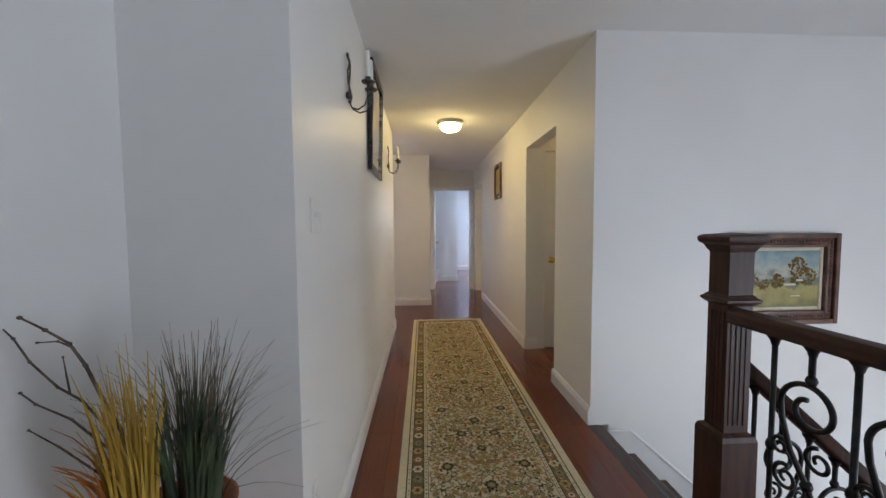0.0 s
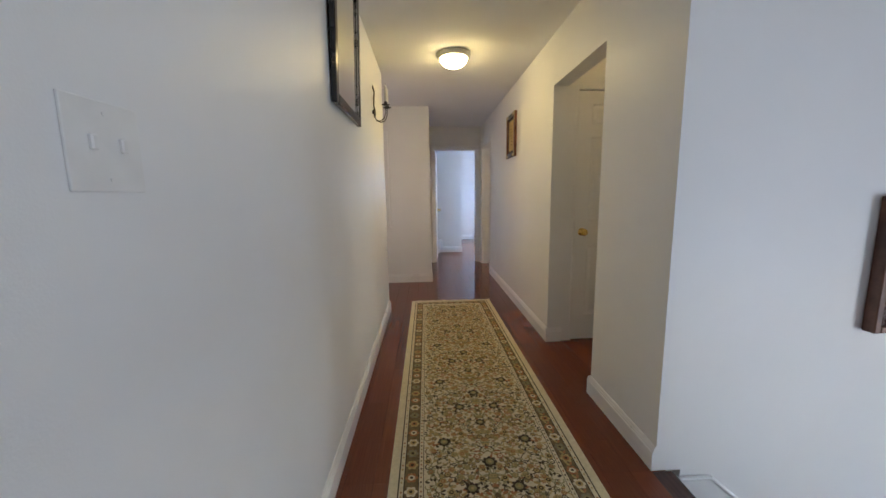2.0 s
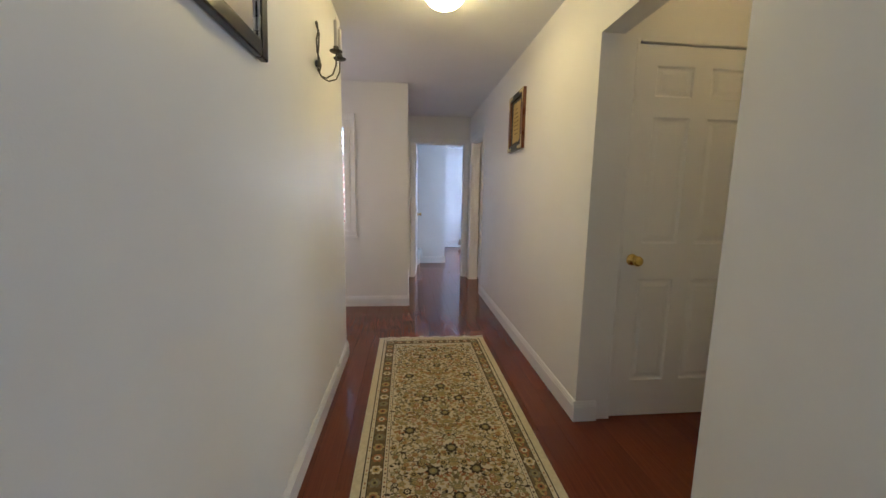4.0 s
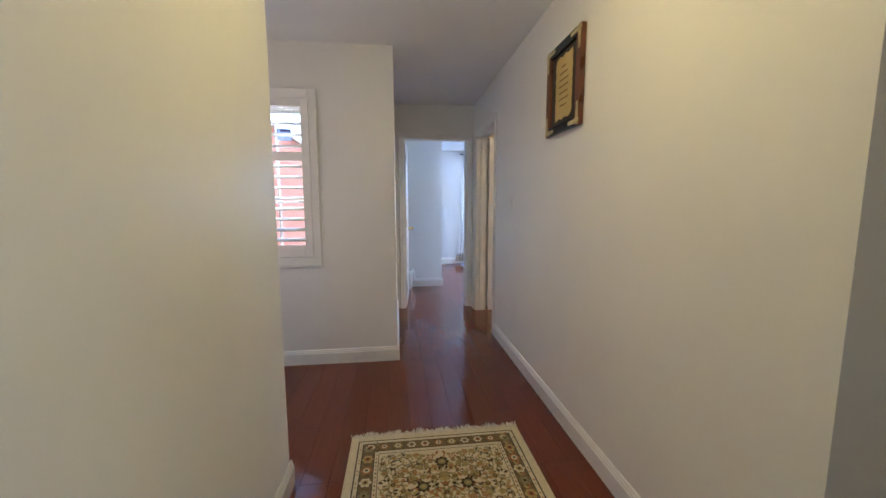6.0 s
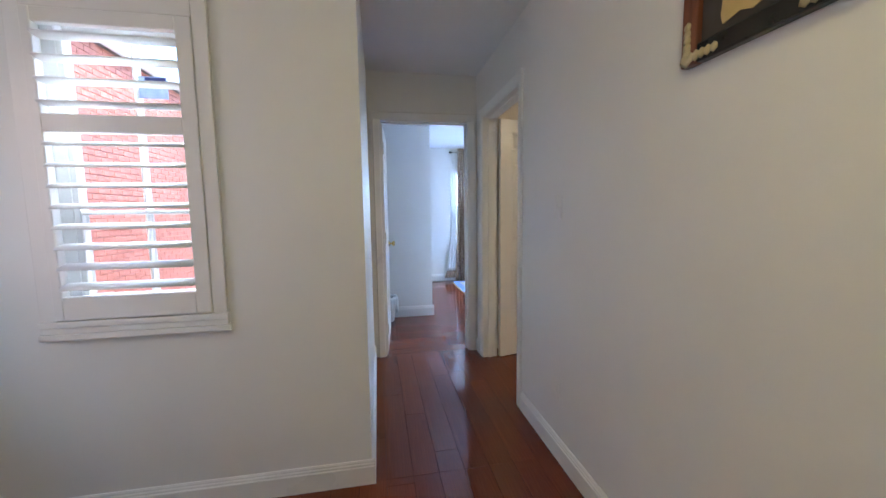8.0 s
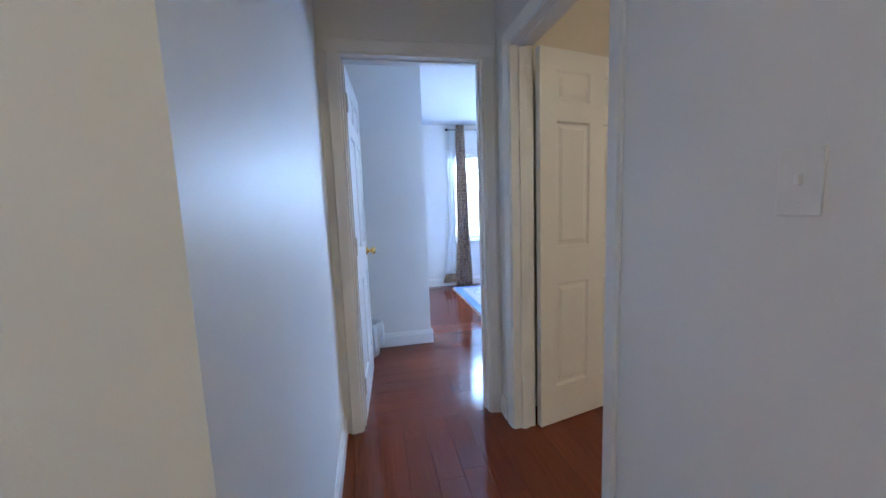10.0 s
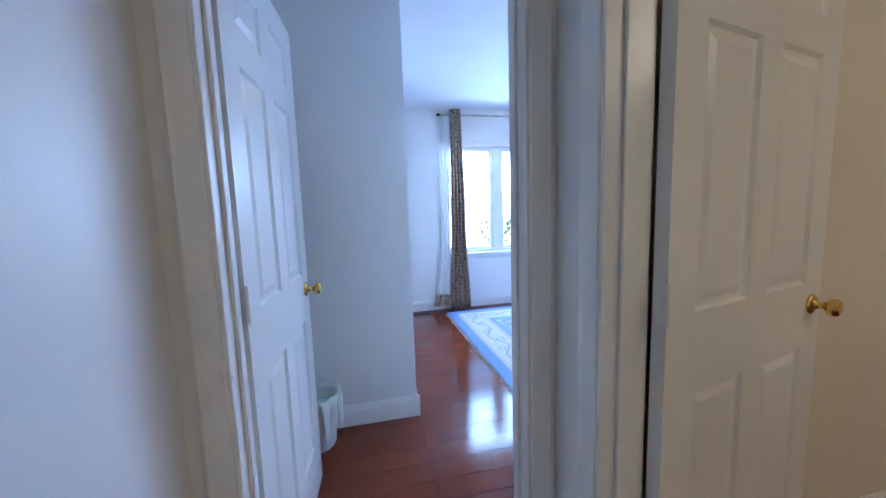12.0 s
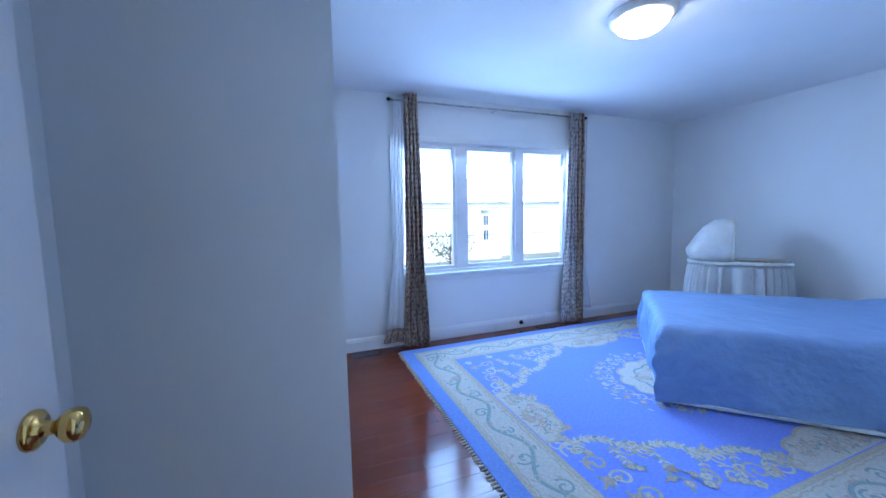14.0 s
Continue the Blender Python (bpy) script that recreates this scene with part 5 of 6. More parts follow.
# half medallions at the middle of each side, and the centre
for sx, sy in ((1, 0), (-1, 0), (0, 1), (0, -1)):
    if sx:
        a0 = math.pi / 2 if sx > 0 else -math.pi / 2
        scallop(sc, sx * (ix - 0.006), 0, 0.24, 0.32, 5, ZF, 0, 2, a0, a0 + math.pi)
    else:
        a0 = math.pi if sy > 0 else 0
        scallop(sc, 0, sy * (iy - 0.006), 0.42, 0.24, 5, ZF, 0, 2, a0, a0 + math.pi)
    for q in range(34):
        flower(sc, sx * (ix - gr.uniform(0.04, 0.24)) + (gr.uniform(-0.25, 0.25) if sy else 0), sy * (iy - gr.uniform(0.05, 0.15)) + (gr.uniform(-0.24, 0.24) if sx else 0), gr.uniform(0.018, 0.034), ZF + 0.0012)
    for s in (1, -1):
        for k in range(4):
            d = 0.40 + 0.13 * k
            x, y = (sx * (ix - 0.10 - 0.035 * k), s * d) if sx else (s * (d + 0.08), sy * (iy - 0.09 - 0.03 * k))
            scroll(sc, x, y, 0.075 - 0.006 * k, gr.uniform(0, 6), 1.25, 0.015, ZF, (0, 2)[k % 2], s)
            flower(sc, x + gr.uniform(-0.05, 0.05), y + gr.uniform(-0.05, 0.05), 0.022, ZF + 0.0012)
for sx in (1, -1):
    for sy in (1, -1):
        cx, cy = sx * ix, sy * iy
        def along(f):
            """The vine from the side medallion to the end medallion, with three hanging swags."""
            q = 0.085 * abs(math.sin(3 * math.pi * f)) - 0.03
            bx, by = 0.10 + 0.92 * f, 0.66 - 0.54 * f
            return cx - sx * (bx + 0.5 * q), cy - sy * (by + 0.86 * q)
        vine = [along(i / 59) for i in range(60)]
        ribbon(sc, vine, 0.015, ZF, 0)
        ribbon(sc, [(x - sx * 0.012, y - sy * 0.020) for x, y in vine], 0.007, ZF, 2)
        for k in range(4):
            x, y = along(k / 3)
            for sg in (1, -1):
                scroll(sc, x + sg * sx * 0.035, y - sg * sy * 0.02, 0.052, (1.2 if sg > 0 else 4.2), 1.15, 0.012, ZF + 0.0004, (0, 2)[k % 2], sg * sx * sy)
            flower(sc, x - sx * 0.03, y - sy * 0.05, 0.030, ZF + 0.0012)
        for k in range(1, 58):
            (x, y), (x2, y2) = vine[k - 1], vine[k + 1]
            a = math.atan2(y2 - y, x2 - x)
            for sg in (1, -1):
                leaf_shape(sc, *vine[k], 0.050 if k % 2 else 0.036, 0.016, a + sg * 0.9, ZF + 0.0002 + 0.000004 * k, (0, 0, 2, 0, 1)[k % 5])
        for k in range(6):
            f = (k + 0.5) / 6
            x, y = along(f)
            ln = 0.06 + 0.17 * math.sin(math.pi * f)
            stem = [(x + sx * (ln * 0.6 * q + 0.03 * math.sin(4 * q + k)), y + sy * ln * q) for q in [p / 8 for p in range(9)]]
            ribbon(sc, stem, 0.007, ZF, 2)
            flower(sc, *stem[-1], 0.024, ZF + 0.0009)
            for q in range(1, 8):
                for sg in (1, -1):
                    leaf_shape(sc, *stem[q], 0.042, 0.015, math.atan2(sy, 0.6 * sx) + sg * 0.8, ZF + 0.0005 + 0.00004 * q, (0, 2, 0, 1)[q % 4])
        for k in range(20):
            u, v = gr.uniform(0.05, 0.75), gr.uniform(0.05, 0.42)
            if u * 0.5 + v < 0.5:
                flower(sc, cx - sx * u, cy - sy * v, gr.uniform(0.016, 0.034), ZF + 0.0010)
MX, MY = -0.02, 0.0
for k in range(110):
    a, q = gr.uniform(0, 6.28), gr.uniform(0.86, 1.22)
    leaf_shape(sc, MX + 0.54 * q * math.cos(a), MY + 0.44 * q * math.sin(a), gr.uniform(0.035, 0.06), 0.018, gr.uniform(0, 6.28), ZF + 0.0001 + 0.000003 * k, gr.choice((0, 0, 1, 2)))
for k in range(30):
    a = 2 * math.pi * k / 30
    flower(sc, MX + 0.58 * math.cos(a), MY + 0.47 * math.sin(a), 0.026, ZF + 0.0006)
    scroll(sc, MX + 0.50 * math.cos(a + 0.1), MY + 0.40 * math.sin(a + 0.1), 0.045, a, 1.1, 0.012, ZF, (0, 2)[k % 2])
scallop(sc, MX, MY, 0.43, 0.345, 12, ZF + 0.0012, 0, 2)
scallop(sc, MX, MY, 0.30, 0.24, 10, ZF + 0.0022, 0, 1)
for k in range(26):
    a, q = gr.uniform(0, 6.28), gr.uniform(0, 0.3)
    flower(sc, MX + q * math.cos(a), MY + 0.8 * q * math.sin(a), gr.uniform(0.018, 0.034), ZF + 0.0036)
tagged(part("carved_pattern", sc, RM, rug, "ivory scrolls and flowers"), kind="stuff")
fg = bmesh.new()
for e in (1, -1):
    for i in range(110):
        y = -hy + 2 * hy * (i + 0.5) / 110
        dy, ln = gr.uniform(-0.006, 0.006), gr.uniform(0.022, 0.036)
        tube(fg, [(e * (hx - 0.004), y, 0.006), (e * (hx + ln * 0.5), y + dy * 0.3, 0.0045), (e * (hx + ln), y + dy, 0.0035)], 0.0052, 6, 0.0034)
tagged(part("fringe", fg, Y_FRINGE, rug, "short tan tassels"), kind="stuff")

# ---- bed ----
M_SHEET = surface("pale_blue_cotton_sheet", (0.225, 0.315, 0.515), (0.255, 0.355, 0.565), 3, 0.72, bump=0.9, fine=12, spec=0.25, dist=0.02)
M_BASECLOTH = surface("white_box_spring_ticking", (0.70, 0.70, 0.68), (0.78, 0.78, 0.76), 8, 0.8, bump=0.2)
bed = thing("bed", "bed spread with a smooth pale blue sheet, pillow under it", "bed", pose(2.77, 9.66, 0.0, 0, 0, -45))
BL, BWD = 1.95, 1.275
# local x runs to the head, local y across the bed
def sheet():
    bm = bmesh.new()
    nx, ny = 110, 84
    top, drop = 0.545, 0.50
    def place(u, v):
        """u, v: cloth coordinates that run past the edges and fold down."""
        r = 0.055
        def fold(a, lo, hi):
            if a < lo:
                d = lo - a
                return (lo, d)
            if a > hi:
                return (hi, a - hi)
            return (a, 0.0)
        x, dx = fold(u, r, BL - r)
        y, dy = fold(v, r, BWD - r)
        sx, sy = (-1 if u < r else 1), (-1 if v < r else 1)
        d = max(dx, dy)
        arc = r * math.pi / 2
        def bend(q):
            if q < arc:
                return r * math.sin(q / r), r * (1 - math.cos(q / r))
            return r, r + q - arc
        ox, zx = bend(dx)
        oy, zy = bend(dy)
        if dx and dy:
            k = math.hypot(ox, oy)
            if k > r:
                ox, oy = ox * r / k * 1.12, oy * r / k * 1.12
        z = top - max(zx, zy)
        wr = 0.004 * noise.noise((u * 4, v * 4, 1.0)) + 0.006 * noise.noise((u * 9 + v * 7, (u - v) * 1.6, 3.0)) + 0.010 * noise.noise((u * 1.3, v * 1.3, 4.0))
        hang = min(1.0, max(zx, zy) / 0.2)
        flare = hang * (0.012 * math.sin(9 * (u + v)) + 0.012 * noise.noise((u * 5, v * 5, 2.0)))
        flare += hang * 0.006 * noise.noise((u * 11, v * 11, 7.0)) + hang * 0.026 * math.exp(-((u ** 2 + v ** 2) / 0.09)) * math.sin(38 * (u - v) + 3 * noise.noise((u * 6, v * 6, 0)))
        tuck = math.exp(-((u + 0.02 - 0.10 * max(zx, zy)) / 0.035) ** 2) if dy else 0.0
        corner = math.exp(-((u ** 2 + v ** 2) / 0.10)) * hang * 0.045 + 0.05 * tuck * hang
        px = x + sx * (ox + (flare + corner if dx else 0))
        py = y + sy * (oy + (flare + corner if dy else 0))
        pil = 0.115 * math.exp(-(((u - 1.68) / 0.20) ** 2) - (((v - 0.66) / 0.50) ** 2) ** 2) if not (dx or dy) else 0.0
        z += wr + pil + 0.010 * noise.noise((u * 14, v * 3, 5.0)) * (1 - hang) * 0.4
        return (px, py, max(0.062 + 0.01 * noise.noise((u * 3, v * 3, 9)), z))
    us = [-drop + (BL + 2 * drop) * i / nx for i in range(nx + 1)]
    vs = [-drop + (BWD + 2 * drop) * j / ny for j in range(ny + 1)]
    grid = [[bm.verts.new(place(u, v)) for v in vs] for u in us]
    for i in range(nx):
        for j in range(ny):
            bm.faces.new((grid[i][j], grid[i + 1][j], grid[i + 1][j + 1], grid[i][j + 1]))
    return bm


sh = part("sheet", sheet(), M_SHEET, bed, "pale blue cotton sheet", smooth=True)
so = sh.modifiers.new("thickness", "SOLIDIFY")
so.thickness, so.offset = 0.003, -1.0
ss = sh.modifiers.new("smooth", "SUBSURF")
ss.levels = ss.render_levels = 1
part("mattress", bbox(0.05, BL - 0.05, 0.05, BWD - 0.05, 0.27, 0.520, 0.04, 3), M_BASECLOTH, bed)
part("box_spring", bbox(0.05, BL - 0.05, 0.05, BWD - 0.05, 0.05, 0.265, 0.02, 2), M_BASECLOTH, bed, "white box spring showing below the sheet")
part("bed_base", bbox(0.005, BL - 0.005, 0.005, BWD - 0.005, 0.034, 0.056, 0.006, 2), M_BASECLOTH, bed, "white base showing below the sheet")
for x in (0.12, BL - 0.12):
    for y in (0.12, BWD - 0.12):
        part("foot", lathe(bmesh.new(), [(0.0, 0.014), (0.02, 0.014), (0.024, 0.04), (0.0, 0.04)], 12, "Z", (x, y, 0)), M_BLACKIRON, bed)

# ---- bassinet ----
M_FABRIC = surface("white_cotton_frill", (0.62, 0.61, 0.58), (0.70, 0.69, 0.66), 6, 0.85, bump=0.6, fine=26, spec=0.2, dist=0.008)
M_WICKER = surface("cream_wicker", (0.62, 0.57, 0.46), (0.72, 0.67, 0.56), 30, 0.6, bump=0.5, fine=120)
bas = thing("bassinet", "white baby bassinet with frilled skirt and fabric hood", "bassinet", pose(4.72, 10.36, 0, 0, 0, -45.5))
AL, AW = 0.39, 0.21
def oval(a, k=1.0, e=0.6):
    c, s = math.cos(a), math.sin(a)
    return (AL * k * math.copysign(abs(c) ** e, c), AW * k * math.copysign(abs(s) ** e, s))
rimb = bmesh.new()
tube(rimb, [(*oval(2 * math.pi * i / 48), 0.752) for i in range(49)], 0.016, 8)
part("rim", rimb, M_WICKER, bas, "cream wicker rim", smooth=True)
skb = bmesh.new()
prev = None
for z, k, amp in ((0.75, 0.985, 0.004), (0.70, 0.99, 0.022), (0.55, 1.0, 0.034), (0.38, 1.02, 0.036), (0.20, 1.03, 0.03)):
    row = []
    for i in range(220):
        a = 2 * math.pi * i / 220
        x, y = oval(a, k)
        q = 1 + amp * 7 * (math.sin(a * 30 + 1.6 * math.sin(5 * a)) * 0.5)
        row.append(skb.verts.new((x * q, y * q, z + (0.008 * math.sin(a * 26) if z < 0.3 else 0))))
    if prev:
        for i in range(220):
            skb.faces.new((prev[i], prev[(i + 1) % 220], row[(i + 1) % 220], row[i]))
    prev = row
k1 = part("skirt", skb, M_FABRIC, bas, "gathered white skirt", smooth=True)
k1.modifiers.new("thickness", "SOLIDIFY").thickness = 0.003
vb = bmesh.new()
prev = None
for z, k, amp in ((0.775, 1.02, 0.0), (0.768, 1.055, 0.008), (0.738, 1.065, 0.012)):
    row = [vb.verts.new((oval(2 * math.pi * i / 180, k)[0] * (1 + amp * math.sin(i * 1.3)), oval(2 * math.pi * i / 180, k)[1] * (1 + amp * math.sin(i * 1.3)), z)) for i in range(180)]
    if prev:
        for i in range(180):
            vb.faces.new((prev[i], prev[(i + 1) % 180], row[(i + 1) % 180], row[i]))
    prev = row
part("frill", vb, M_FABRIC, bas, "short ruffled valance", smooth=True).modifiers.new("thickness", "SOLIDIFY").thickness = 0.002
hd = bmesh.new()
grid = []
for j in range(15):
    f = j / 14
    th = radians(-4 + 100 * f)
    row = []
    for i in range(25):
        a = math.pi * i / 24
        x0 = -AL - 0.01 + 0.32 * f
        rise = 0.40 * (1 - 0.0 * f)
        w = AW * (0.80 + 0.22 * math.sin(a)) * (0.62 + 0.42 * math.sin(th * 0.9))
        zz = 0.77 + (0.06 + 0.35 * math.sin(min(1.0, f * 1.25 + 0.1) * math.pi / 2)) * math.sin(a) ** 0.8
        puck = 0.007 * math.sin(j * 2.2 + i * 0.15) + 0.020 * noise.noise((i * 0.7, j * 0.8, 3)) + 0.012 * noise.noise((i * 0.35, j * 1.9, 8))
        row.append(hd.verts.new((x0 + 0.06 * math.sin(a) * (f - 0.6), -w * math.cos(a) * 1.02, zz + puck)))
    grid.append(row)
for j in range(14):
    for i in range(24):
        hd.faces.new((grid[j][i], grid[j][i + 1], grid[j + 1][i + 1], grid[j + 1][i]))
hd.faces.new(grid[0])
hood = part("hood", hd, M_FABRIC, bas, "white gathered fabric hood", smooth=True)
hood.modifiers.new("thickness", "SOLIDIFY").thickness = 0.004
part("hood_hoop", tube(bmesh.new(), [v for v in [(-AL - 0.01 + 0.32 + 0.024 * math.sin(a), -AW * (0.80 + 0.22 * math.sin(a)) * 1.06 * math.cos(a), 0.772 + 0.412 * math.sin(a) ** 0.8) for a in [math.pi * i / 30 for i in range(31)]]], 0.008, 8), M_WICKER, hood, smooth=True)
part("mattress", bbox(-AL + 0.05, AL - 0.05, -AW + 0.035, AW - 0.035, 0.60, 0.68, 0.03, 3), M_FABRIC, bas)
for x in (-0.3, 0.3):
    for y in (-0.13, 0.13):
        part("leg", lathe(bmesh.new(), [(0.0, 0.016), (0.018, 0.016), (0.018, 0.045), (0.012, 0.06), (0.012, 0.62), (0.0, 0.62)], 10, "Z", (x, y, 0)), M_WICKER, bas)
part("handle_clip", bbox(AL + 0.004, AL + 0.03, -0.03, 0.03, 0.745, 0.775, 0.006, 2), M_STEEL, bas)

# ---- small things of the bedroom ----
M_BAG = surface("teal_bin_bag", (0.30, 0.58, 0.55), (0.42, 0.68, 0.64), 12, 0.35, bump=0.5, fine=40)
bin_ = thing("waste_bin", "white plastic waste bin with a pale teal liner", "waste bin", pose(0.19, 9.10, 0))
part("body", lathe(bmesh.new(), [(0.0, 0.0), (0.088, 0.0), (0.094, 0.01), (0.118, 0.27), (0.122, 0.285), (0.116, 0.286), (0.110, 0.27), (0.086, 0.015), (0.0, 0.012)], 32), M_PLASTIC, bin_, "white plastic bin", smooth=True)
lb = bmesh.new()
prev = None
lr = random.Random(2)
for r, z in ((0.100, 0.20), (0.110, 0.272), (0.117, 0.296), (0.126, 0.292), (0.128, 0.255), (0.124, 0.215)):
    row = []
    for i in range(40):
        a = 2 * math.pi * i / 40
        q = r * (1 + lr.uniform(-0.025, 0.03))
        row.append(lb.verts.new((q * math.cos(a), q * math.sin(a), z + lr.uniform(-0.008, 0.008))))
    if prev:
        for i in range(40):
            lb.faces.new((prev[i], prev[(i + 1) % 40], row[(i + 1) % 40], row[i]))
    prev = row
M_LINER = surface("white_bin_liner", (0.72, 0.76, 0.75), (0.80, 0.83, 0.82), 20, 0.4, bump=0.4, fine=60)
part("liner", lb, M_LINER, bin_, "crumpled white plastic liner", smooth=True)
for a, low, w in ((-18, 0.10, 0.026), (-62, 0.045, 0.034), (25, 0.14, 0.022)):
    c, si = math.cos(radians(a)), math.sin(radians(a))
    tail = [(r * c, r * si, z) for r, z in ((0.118, 0.293), (0.131, 0.275), (0.137, 0.21), (0.139, (low + 0.21) / 2), (0.134, low))]
    part("liner_tail", tube(bmesh.new(), tail, w, 10, 0.010, 0.22), M_LINER, bin_, "hanging end of the white liner", smooth=True)
ct = bmesh.new()
bmesh.ops.create_icosphere(ct, subdivisions=3, radius=0.09, matrix=Matrix.Translation((0, 0, 0.20)) @ Matrix.Diagonal((1, 1, 0.5, 1)))
for v in ct.verts:
    v.co += Vector((0.006, 0.006, 0.016)) * noise.noise(v.co * 22)
part("rubbish", ct, M_BAG, bin_, "teal plastic rubbish", smooth=True)


def floor_vent(x0, x1, y0, y1):
    d = thing("floor_vent", "brown slotted floor vent set into the planks", "floor vent", group="floor vents")
    part("frame", bbox(x0, x1, y0, y1, 0.0, 0.004, 0.0015, 1), M_DARKWOODX, d)
    k = 14
    for i in range(k):
        x = x0 + 0.02 + (x1 - x0 - 0.04) * i / (k - 1)
        part("slot", bbox(x - 0.004, x + 0.004, y0 + 0.014, y1 - 0.014, 0.0035, 0.0048), M_BLACKIRON, d)


floor_vent(1.01, 1.27, 11.325, 11.43)
floor_vent(3.06, 3.32, 11.335, 11.44)
dst = thing("cable_outlet", "small dark round cable outlet on the baseboard", "cable outlet", pose(2.905, YW - 0.018, 0.062))
part("plug", lathe(bmesh.new(), [(0.0, 0.0), (0.024, 0.0), (0.022, -0.012), (0.014, -0.018), (0.010, -0.04), (0.0, -0.042)], 16, "Y"), M_BLACKIRON, dst, smooth=True)
strike = thing("strike_plate", "brass strike plate on the door jamb", "strike plate", pose(FD1 - 0.0145, YD0 + 0.071, 0.945))
part("plate", bbox(-0.0015, 0.0, -0.014, 0.014, -0.03, 0.03), M_BRASS, strike)
part("latch_hole", bbox(-0.0022, -0.0012, -0.006, 0.006, -0.012, 0.012), M_BLACKIRON, strike)

# ---- outside ----
gd = bmesh.new()
bmesh.ops.create_grid(gd, x_segments=40, y_segments=40, size=600, matrix=Matrix.Translation((0, 0, -3.1)))
tagged(new("ground", finish("ground", gd, surface("lawn_and_paving", (0.09, 0.10, 0.06), (0.22, 0.215, 0.19), 0.15, 0.9, bump=0.3, fine=6))), "pale ground of lawn and paving", "ground", kind="structure")

M_BRICK = surface("red_brick", (0.36, 0.125, 0.095), (0.46, 0.175, 0.135), 9, 0.85, bump=0.5, fine=80, per_piece=0.12)
M_MORTAR = surface("brick_mortar", (0.42, 0.19, 0.145), (0.50, 0.24, 0.19), 20, 0.9, bump=0.4)
M_ROOF = surface("grey_shingle", (0.20, 0.185, 0.17), (0.30, 0.28, 0.26), 6, 0.9, bump=0.5, fine=30)
M_DARKGLASS = surface("dark_window_glass", (0.06, 0.07, 0.09), (0.12, 0.14, 0.17), 2, 0.08, bump=0)
# Pale colour in place of dark glass: stands in for sky glare on panes.
M_SKYPANE = surface("sky_bright_pane", (0.58, 0.56, 0.50), (0.66, 0.64, 0.58), 2, 0.4, bump=0)
HX, EAVE = -3.2, 6.5
nb = thing("neighbour_house", "long red brick house wall next door under a low roof", "house", pose(0, 0, -3.1))
WALLB = part("wall", bbox(-10.5, HX, 1.0, 26.0, 0, EAVE), M_MORTAR, nb, "sunlit red brick side wall")
part("roof", extrude_profile(bmesh.new(), [(HX + 0.12, EAVE - 0.02), (HX + 0.12, EAVE + 0.06), (-6.85, EAVE + 0.80), (-10.7, EAVE + 0.06), (-10.7, EAVE - 0.02)], (0, 0.8, 0), (0, 26.2, 0), (1, 0, 0)), M_ROOF, nb)
part("gutter", tube(bmesh.new(), [(HX + 0.10, 0.8, EAVE + 0.01), (HX + 0.10, 26.2, EAVE + 0.01)], 0.05, 8), M_TRIM, nb)
BRICK = finish("brick", bbox(0.0, 0.012, -0.1, 0.1, -0.032, 0.032, 0.004, 1), M_BRICK)
brs = bmesh.new()
row, z, cnt = 0, 0.04, 0
while z < EAVE - 0.04:
    y = 5.0 + (0.105 if row % 2 else 0)
    while y < 20:
        if 9.6 < y < 11.8 and 4.2 < z < 6.3 and cnt < 300:
            ob = new("brick", BRICK)
            ob.parent = WALLB
            ob.location = (HX, y, z)
            cnt += 1
        elif z > 1.5:
            box(brs, HX + 0.0005, HX + 0.012, y - 0.1, y + 0.1, z - 0.032, z + 0.032)
        y += 0.21
    z += 0.075
    row += 1
tagged(part("brickwork", brs, M_BRICK, WALLB), kind="stuff")

M_PALEROOF = surface("sunlit_pale_shingle", (0.34, 0.31, 0.27), (0.44, 0.41, 0.36), 6, 0.9, bump=0.4, fine=20)
M_STUCCO = surface("pale_siding", (0.62, 0.58, 0.50), (0.72, 0.68, 0.60), 2, 0.8, bump=0.3)


def far_house(x, y, w, d, h, narrow=False):
    """A pale house, sky glare coloured into its panes; narrow: two small dark windows and a ledge near its corner."""
    ho = thing("house", "pale two-storey house across the street with a grey roof", "house", pose(x, y, -3.1), group="houses across the street")
    part("wall", bbox(-w / 2, w / 2, 0, d, 0, h), M_STUCCO, ho)
    part("roof", extrude_profile(bmesh.new(), [(-w / 2 - 0.4, h), (w / 2 + 0.4, h), (0, h + 2.2)], (0, -0.4, 0), (0, d + 0.4, 0), (1, 0, 0)), M_PALEROOF, ho)
    for zz in (1.0, 3.9):
        for k in range(2 if narrow else 3):
            xx = -w / 2 + w * (k + 0.5) / 3
            wf = part("window", bbox(xx - 0.65, xx + 0.65, -0.06, 0.02, zz, zz + 1.5), M_TRIM, ho)
            for s in (-1, 1):
                part("pane", bbox(xx + s * 0.3 - 0.25, xx + s * 0.3 + 0.25, -0.07, -0.055, zz + 0.1, zz + 1.4), M_SKYPANE, wf)
    if narrow:
        for zz, hh in ((1.93, 1.03), (3.42, 1.01)):
            wf = part("window", bbox(3.60, 4.40, -0.06, 0.02, zz - 0.06, zz + hh + 0.06), M_TRIM, ho)
            part("pane", bbox(3.72, 4.02, -0.07, -0.055, zz, zz + hh), M_DARKGLASS, wf)
            part("pane", bbox(4.06, 4.30, -0.07, -0.055, zz, zz + hh), M_DARKGLASS, wf)
        part("ledge", bbox(3.5, 4.5, -0.35, 0.0, 4.86, 4.98), M_ROOF, ho)
    part("garage_door", bbox(w / 2 - 3.2, w / 2 - 0.4, -0.05, 0.01, 0, 2.2), M_TRIM, ho)


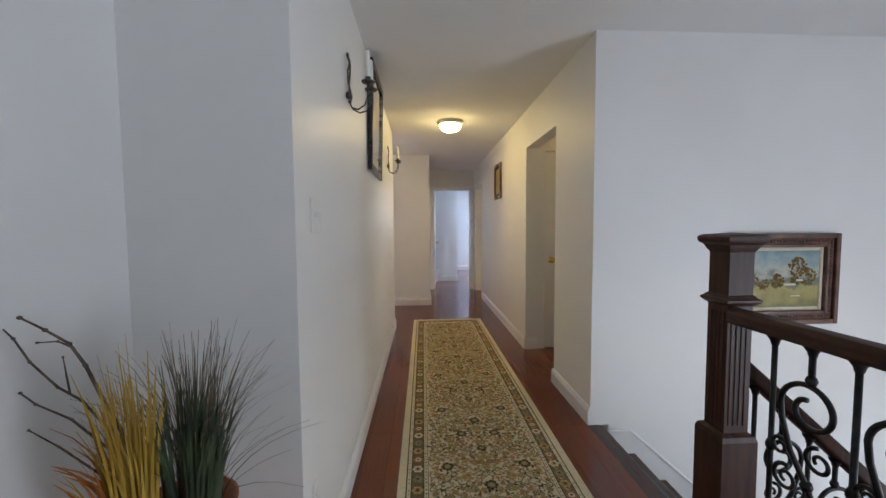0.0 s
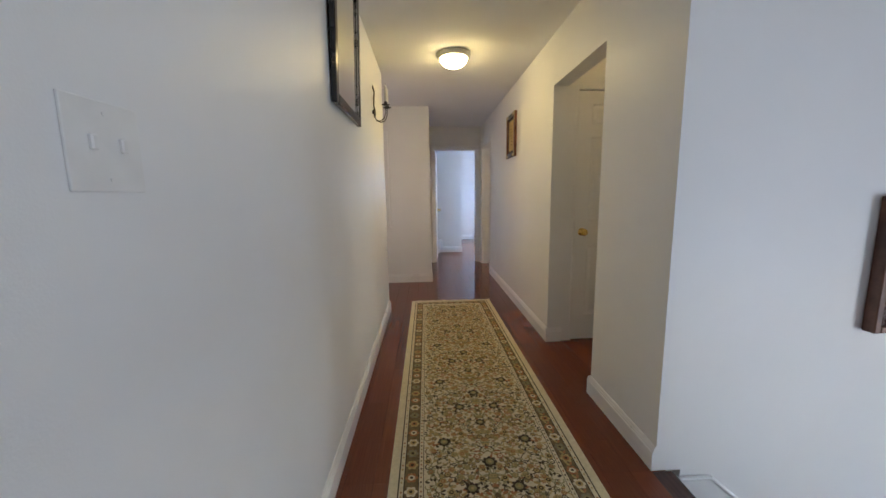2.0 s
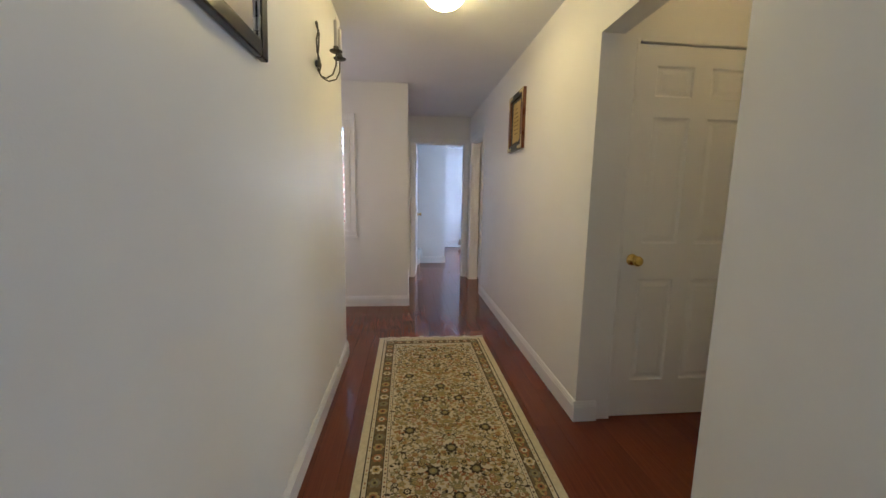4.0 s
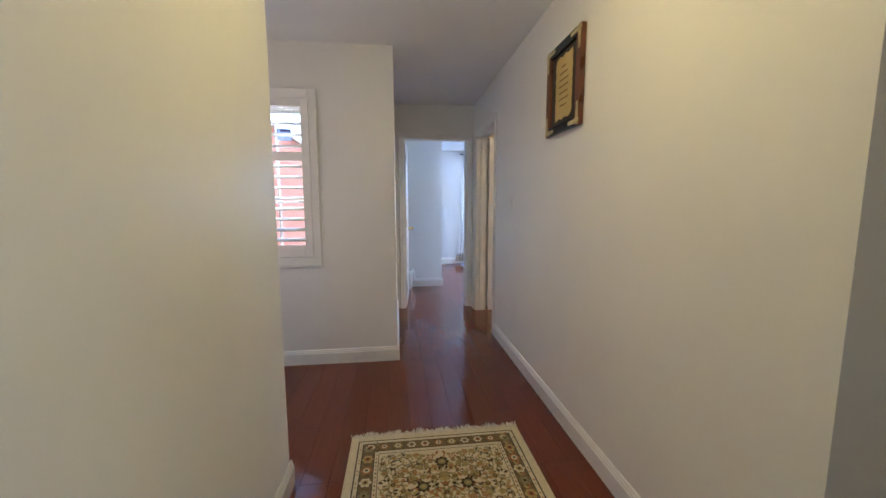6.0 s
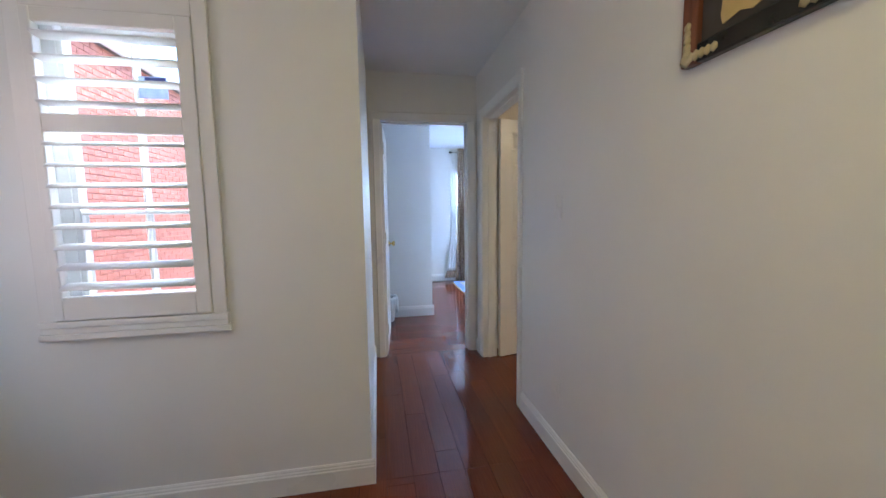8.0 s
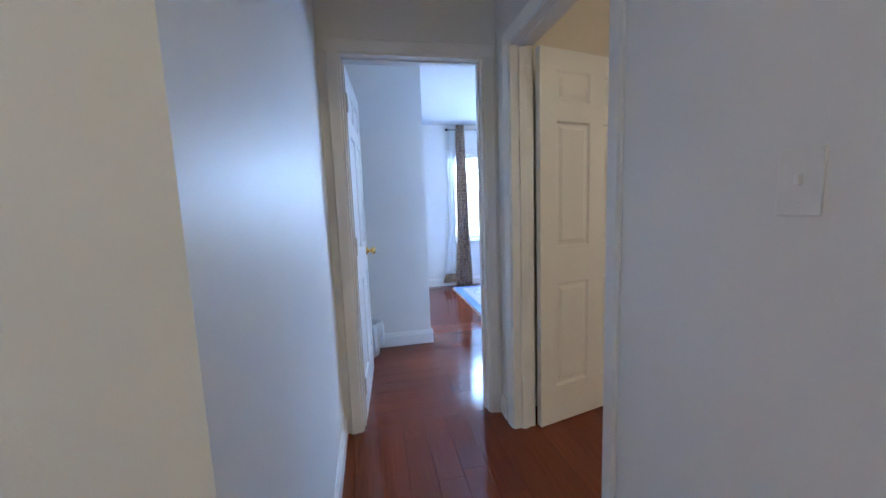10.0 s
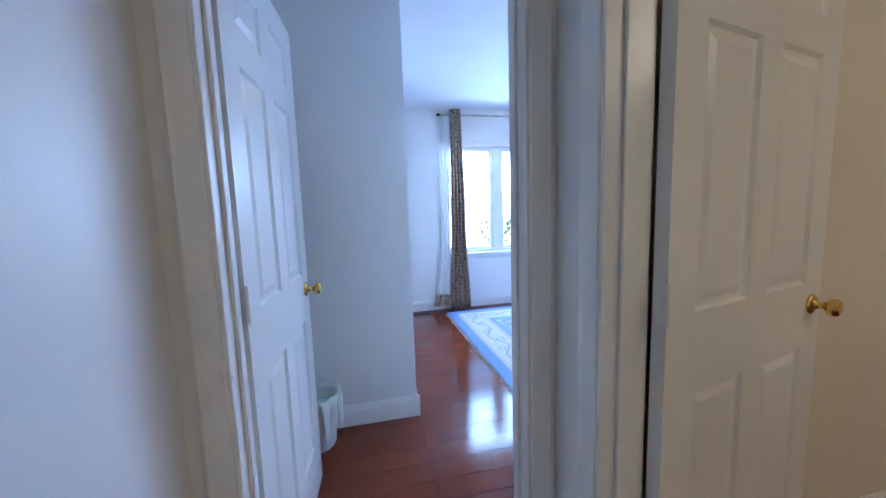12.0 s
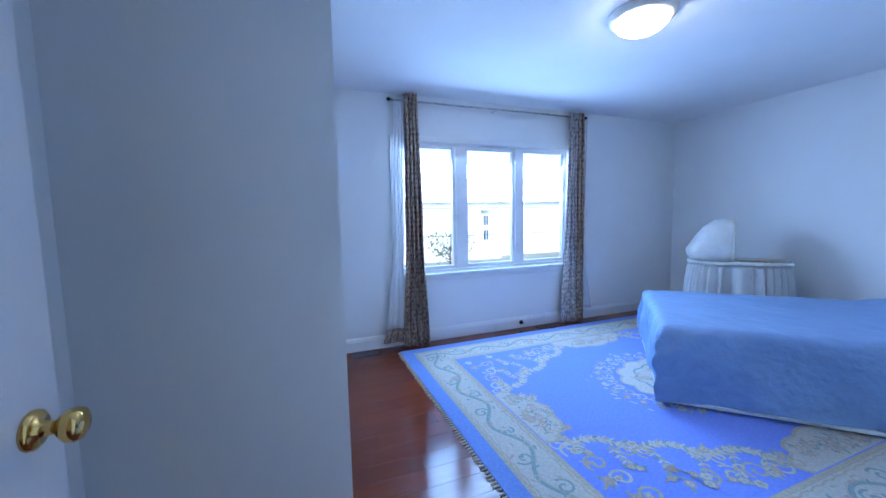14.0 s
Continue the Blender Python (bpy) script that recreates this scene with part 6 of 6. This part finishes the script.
for i, (x, y) in enumerate(((-10, 40), (2, 42), (14, 41), (26, 43), (40, 44), (-24, 42))):
    far_house(x, y, 11.6, 9, 5.8, i == 2)

M_BARK = surface("grey_bark", (0.06, 0.045, 0.035), (0.13, 0.10, 0.08), 12, 0.9, bump=0.6)
M_LEAF = surface("street_tree_leaves", (0.05, 0.075, 0.03), (0.10, 0.13, 0.05), 5, 0.7, bump=0.1)


def street_tree(x, y, h, seed):
    r = random.Random(seed)
    t = thing("tree", "small street tree with an open leafy crown", "tree", pose(x, y, -3.1), group="street trees")
    bm = bmesh.new()
    tube(bm, [(0, 0, 0), (0.05, 0, h * 0.3), (0.0, 0.05, h * 0.55), (0.05, 0, h * 0.9)], 0.12, 8, 0.03)
    tips = []
    for k in range(9):
        a, z0 = r.uniform(0, 6.28), h * r.uniform(0.35, 0.7)
        l = r.uniform(0.6, 1.3)
        tip = (l * math.cos(a), l * math.sin(a), z0 + l * 0.8)
        tips.append(tip)
        tube(bm, [(0, 0, z0), (tip[0] * 0.5, tip[1] * 0.5, z0 + l * 0.3), tip], 0.04, 6, 0.012)
    part("trunk", bm, M_BARK, t)
    cr = bmesh.new()
    for tip in tips + [(0, 0, h * 0.95)]:
        for k in range(60):
            c = Vector(tip) + Vector((r.gauss(0, 0.32), r.gauss(0, 0.32), r.gauss(0, 0.28)))
            e = Euler((r.uniform(0, 6), r.uniform(0, 6), r.uniform(0, 6))).to_matrix()
            s = r.uniform(0.06, 0.12)
            cr.faces.new([cr.verts.new(c + e @ Vector(p) * s) for p in ((-1, 0, 0), (0, -0.5, 0.1), (1, 0, 0), (0, 0.5, 0.1))])
    part("crown", cr, M_LEAF, t)


street_tree(1.0, 27.0, 4.0, 1)
street_tree(9.2, 29.0, 3.4, 2)


# ---- floor planks ----
def plank_mesh(name):
    bm = bmesh.new()
    box(bm, -0.5, 0.5, -0.5, 0.5, -0.012, 0.0)
    for v in bm.verts:
        if v.co.z > -0.006:
            v.co.x *= 0.995
            v.co.y *= 0.9993
    return finish(name, bm, M_PLANK)


PLANK = plank_mesh("plank")
rng = random.Random(4)


def planks(parent, x0, x1, y0, y1, along, w=0.127, length=1.22, grid=0.0):
    """Boards laid in rows over a rectangle, cut at its edges."""
    a0, a1, b0, b1 = (x0, x1, y0, y1) if along == "y" else (y0, y1, x0, x1)
    k = math.floor((a0 - grid) / w)
    while grid + k * w < a1 - 1e-6:
        u0, u1 = max(a0, grid + k * w), min(a1, grid + (k + 1) * w)
        k += 1
        if u1 - u0 < 0.008:
            continue
        s = b0 - rng.uniform(0.05, length - 0.05)
        while s < b1:
            v0, v1 = max(b0, s), min(b1, s + length)
            s += length
            if v1 - v0 < 0.02:
                continue
            ob = new("plank", PLANK)
            ob.parent = parent
            ca, cb = (u0 + u1) / 2, (v0 + v1) / 2
            ob.location = (ca, cb, 0) if along == "y" else (cb, ca, 0)
            ob.rotation_euler = (0, 0, 0 if along == "y" else radians(90))
            ob.scale = (u1 - u0 - 0.0005, v1 - v0 - 0.0005, 1)


for r in ((XREC, NOSE - 0.03, -0.6, YL0), (XL, NOSE - 0.03, YL0, YC), (XL, XR, YC, YL1), (XN, XR, YL1, YB), (XB, XR, YB, YD0 + 0.03), (XR, 2.3, ALC0, ALC1 + 0.12), (XR, 3.4, RD0 - 0.4, 8.005)):
    planks(FLOOR, *r, "y")
planks(FLOOR2, XB, XBW, YD0 + 0.03, YBW, "x", grid=YD0 + 0.03)
planks(FLOOR2, XBW, XE, YD0 + 0.03, YW, "x", grid=YD0 + 0.03)
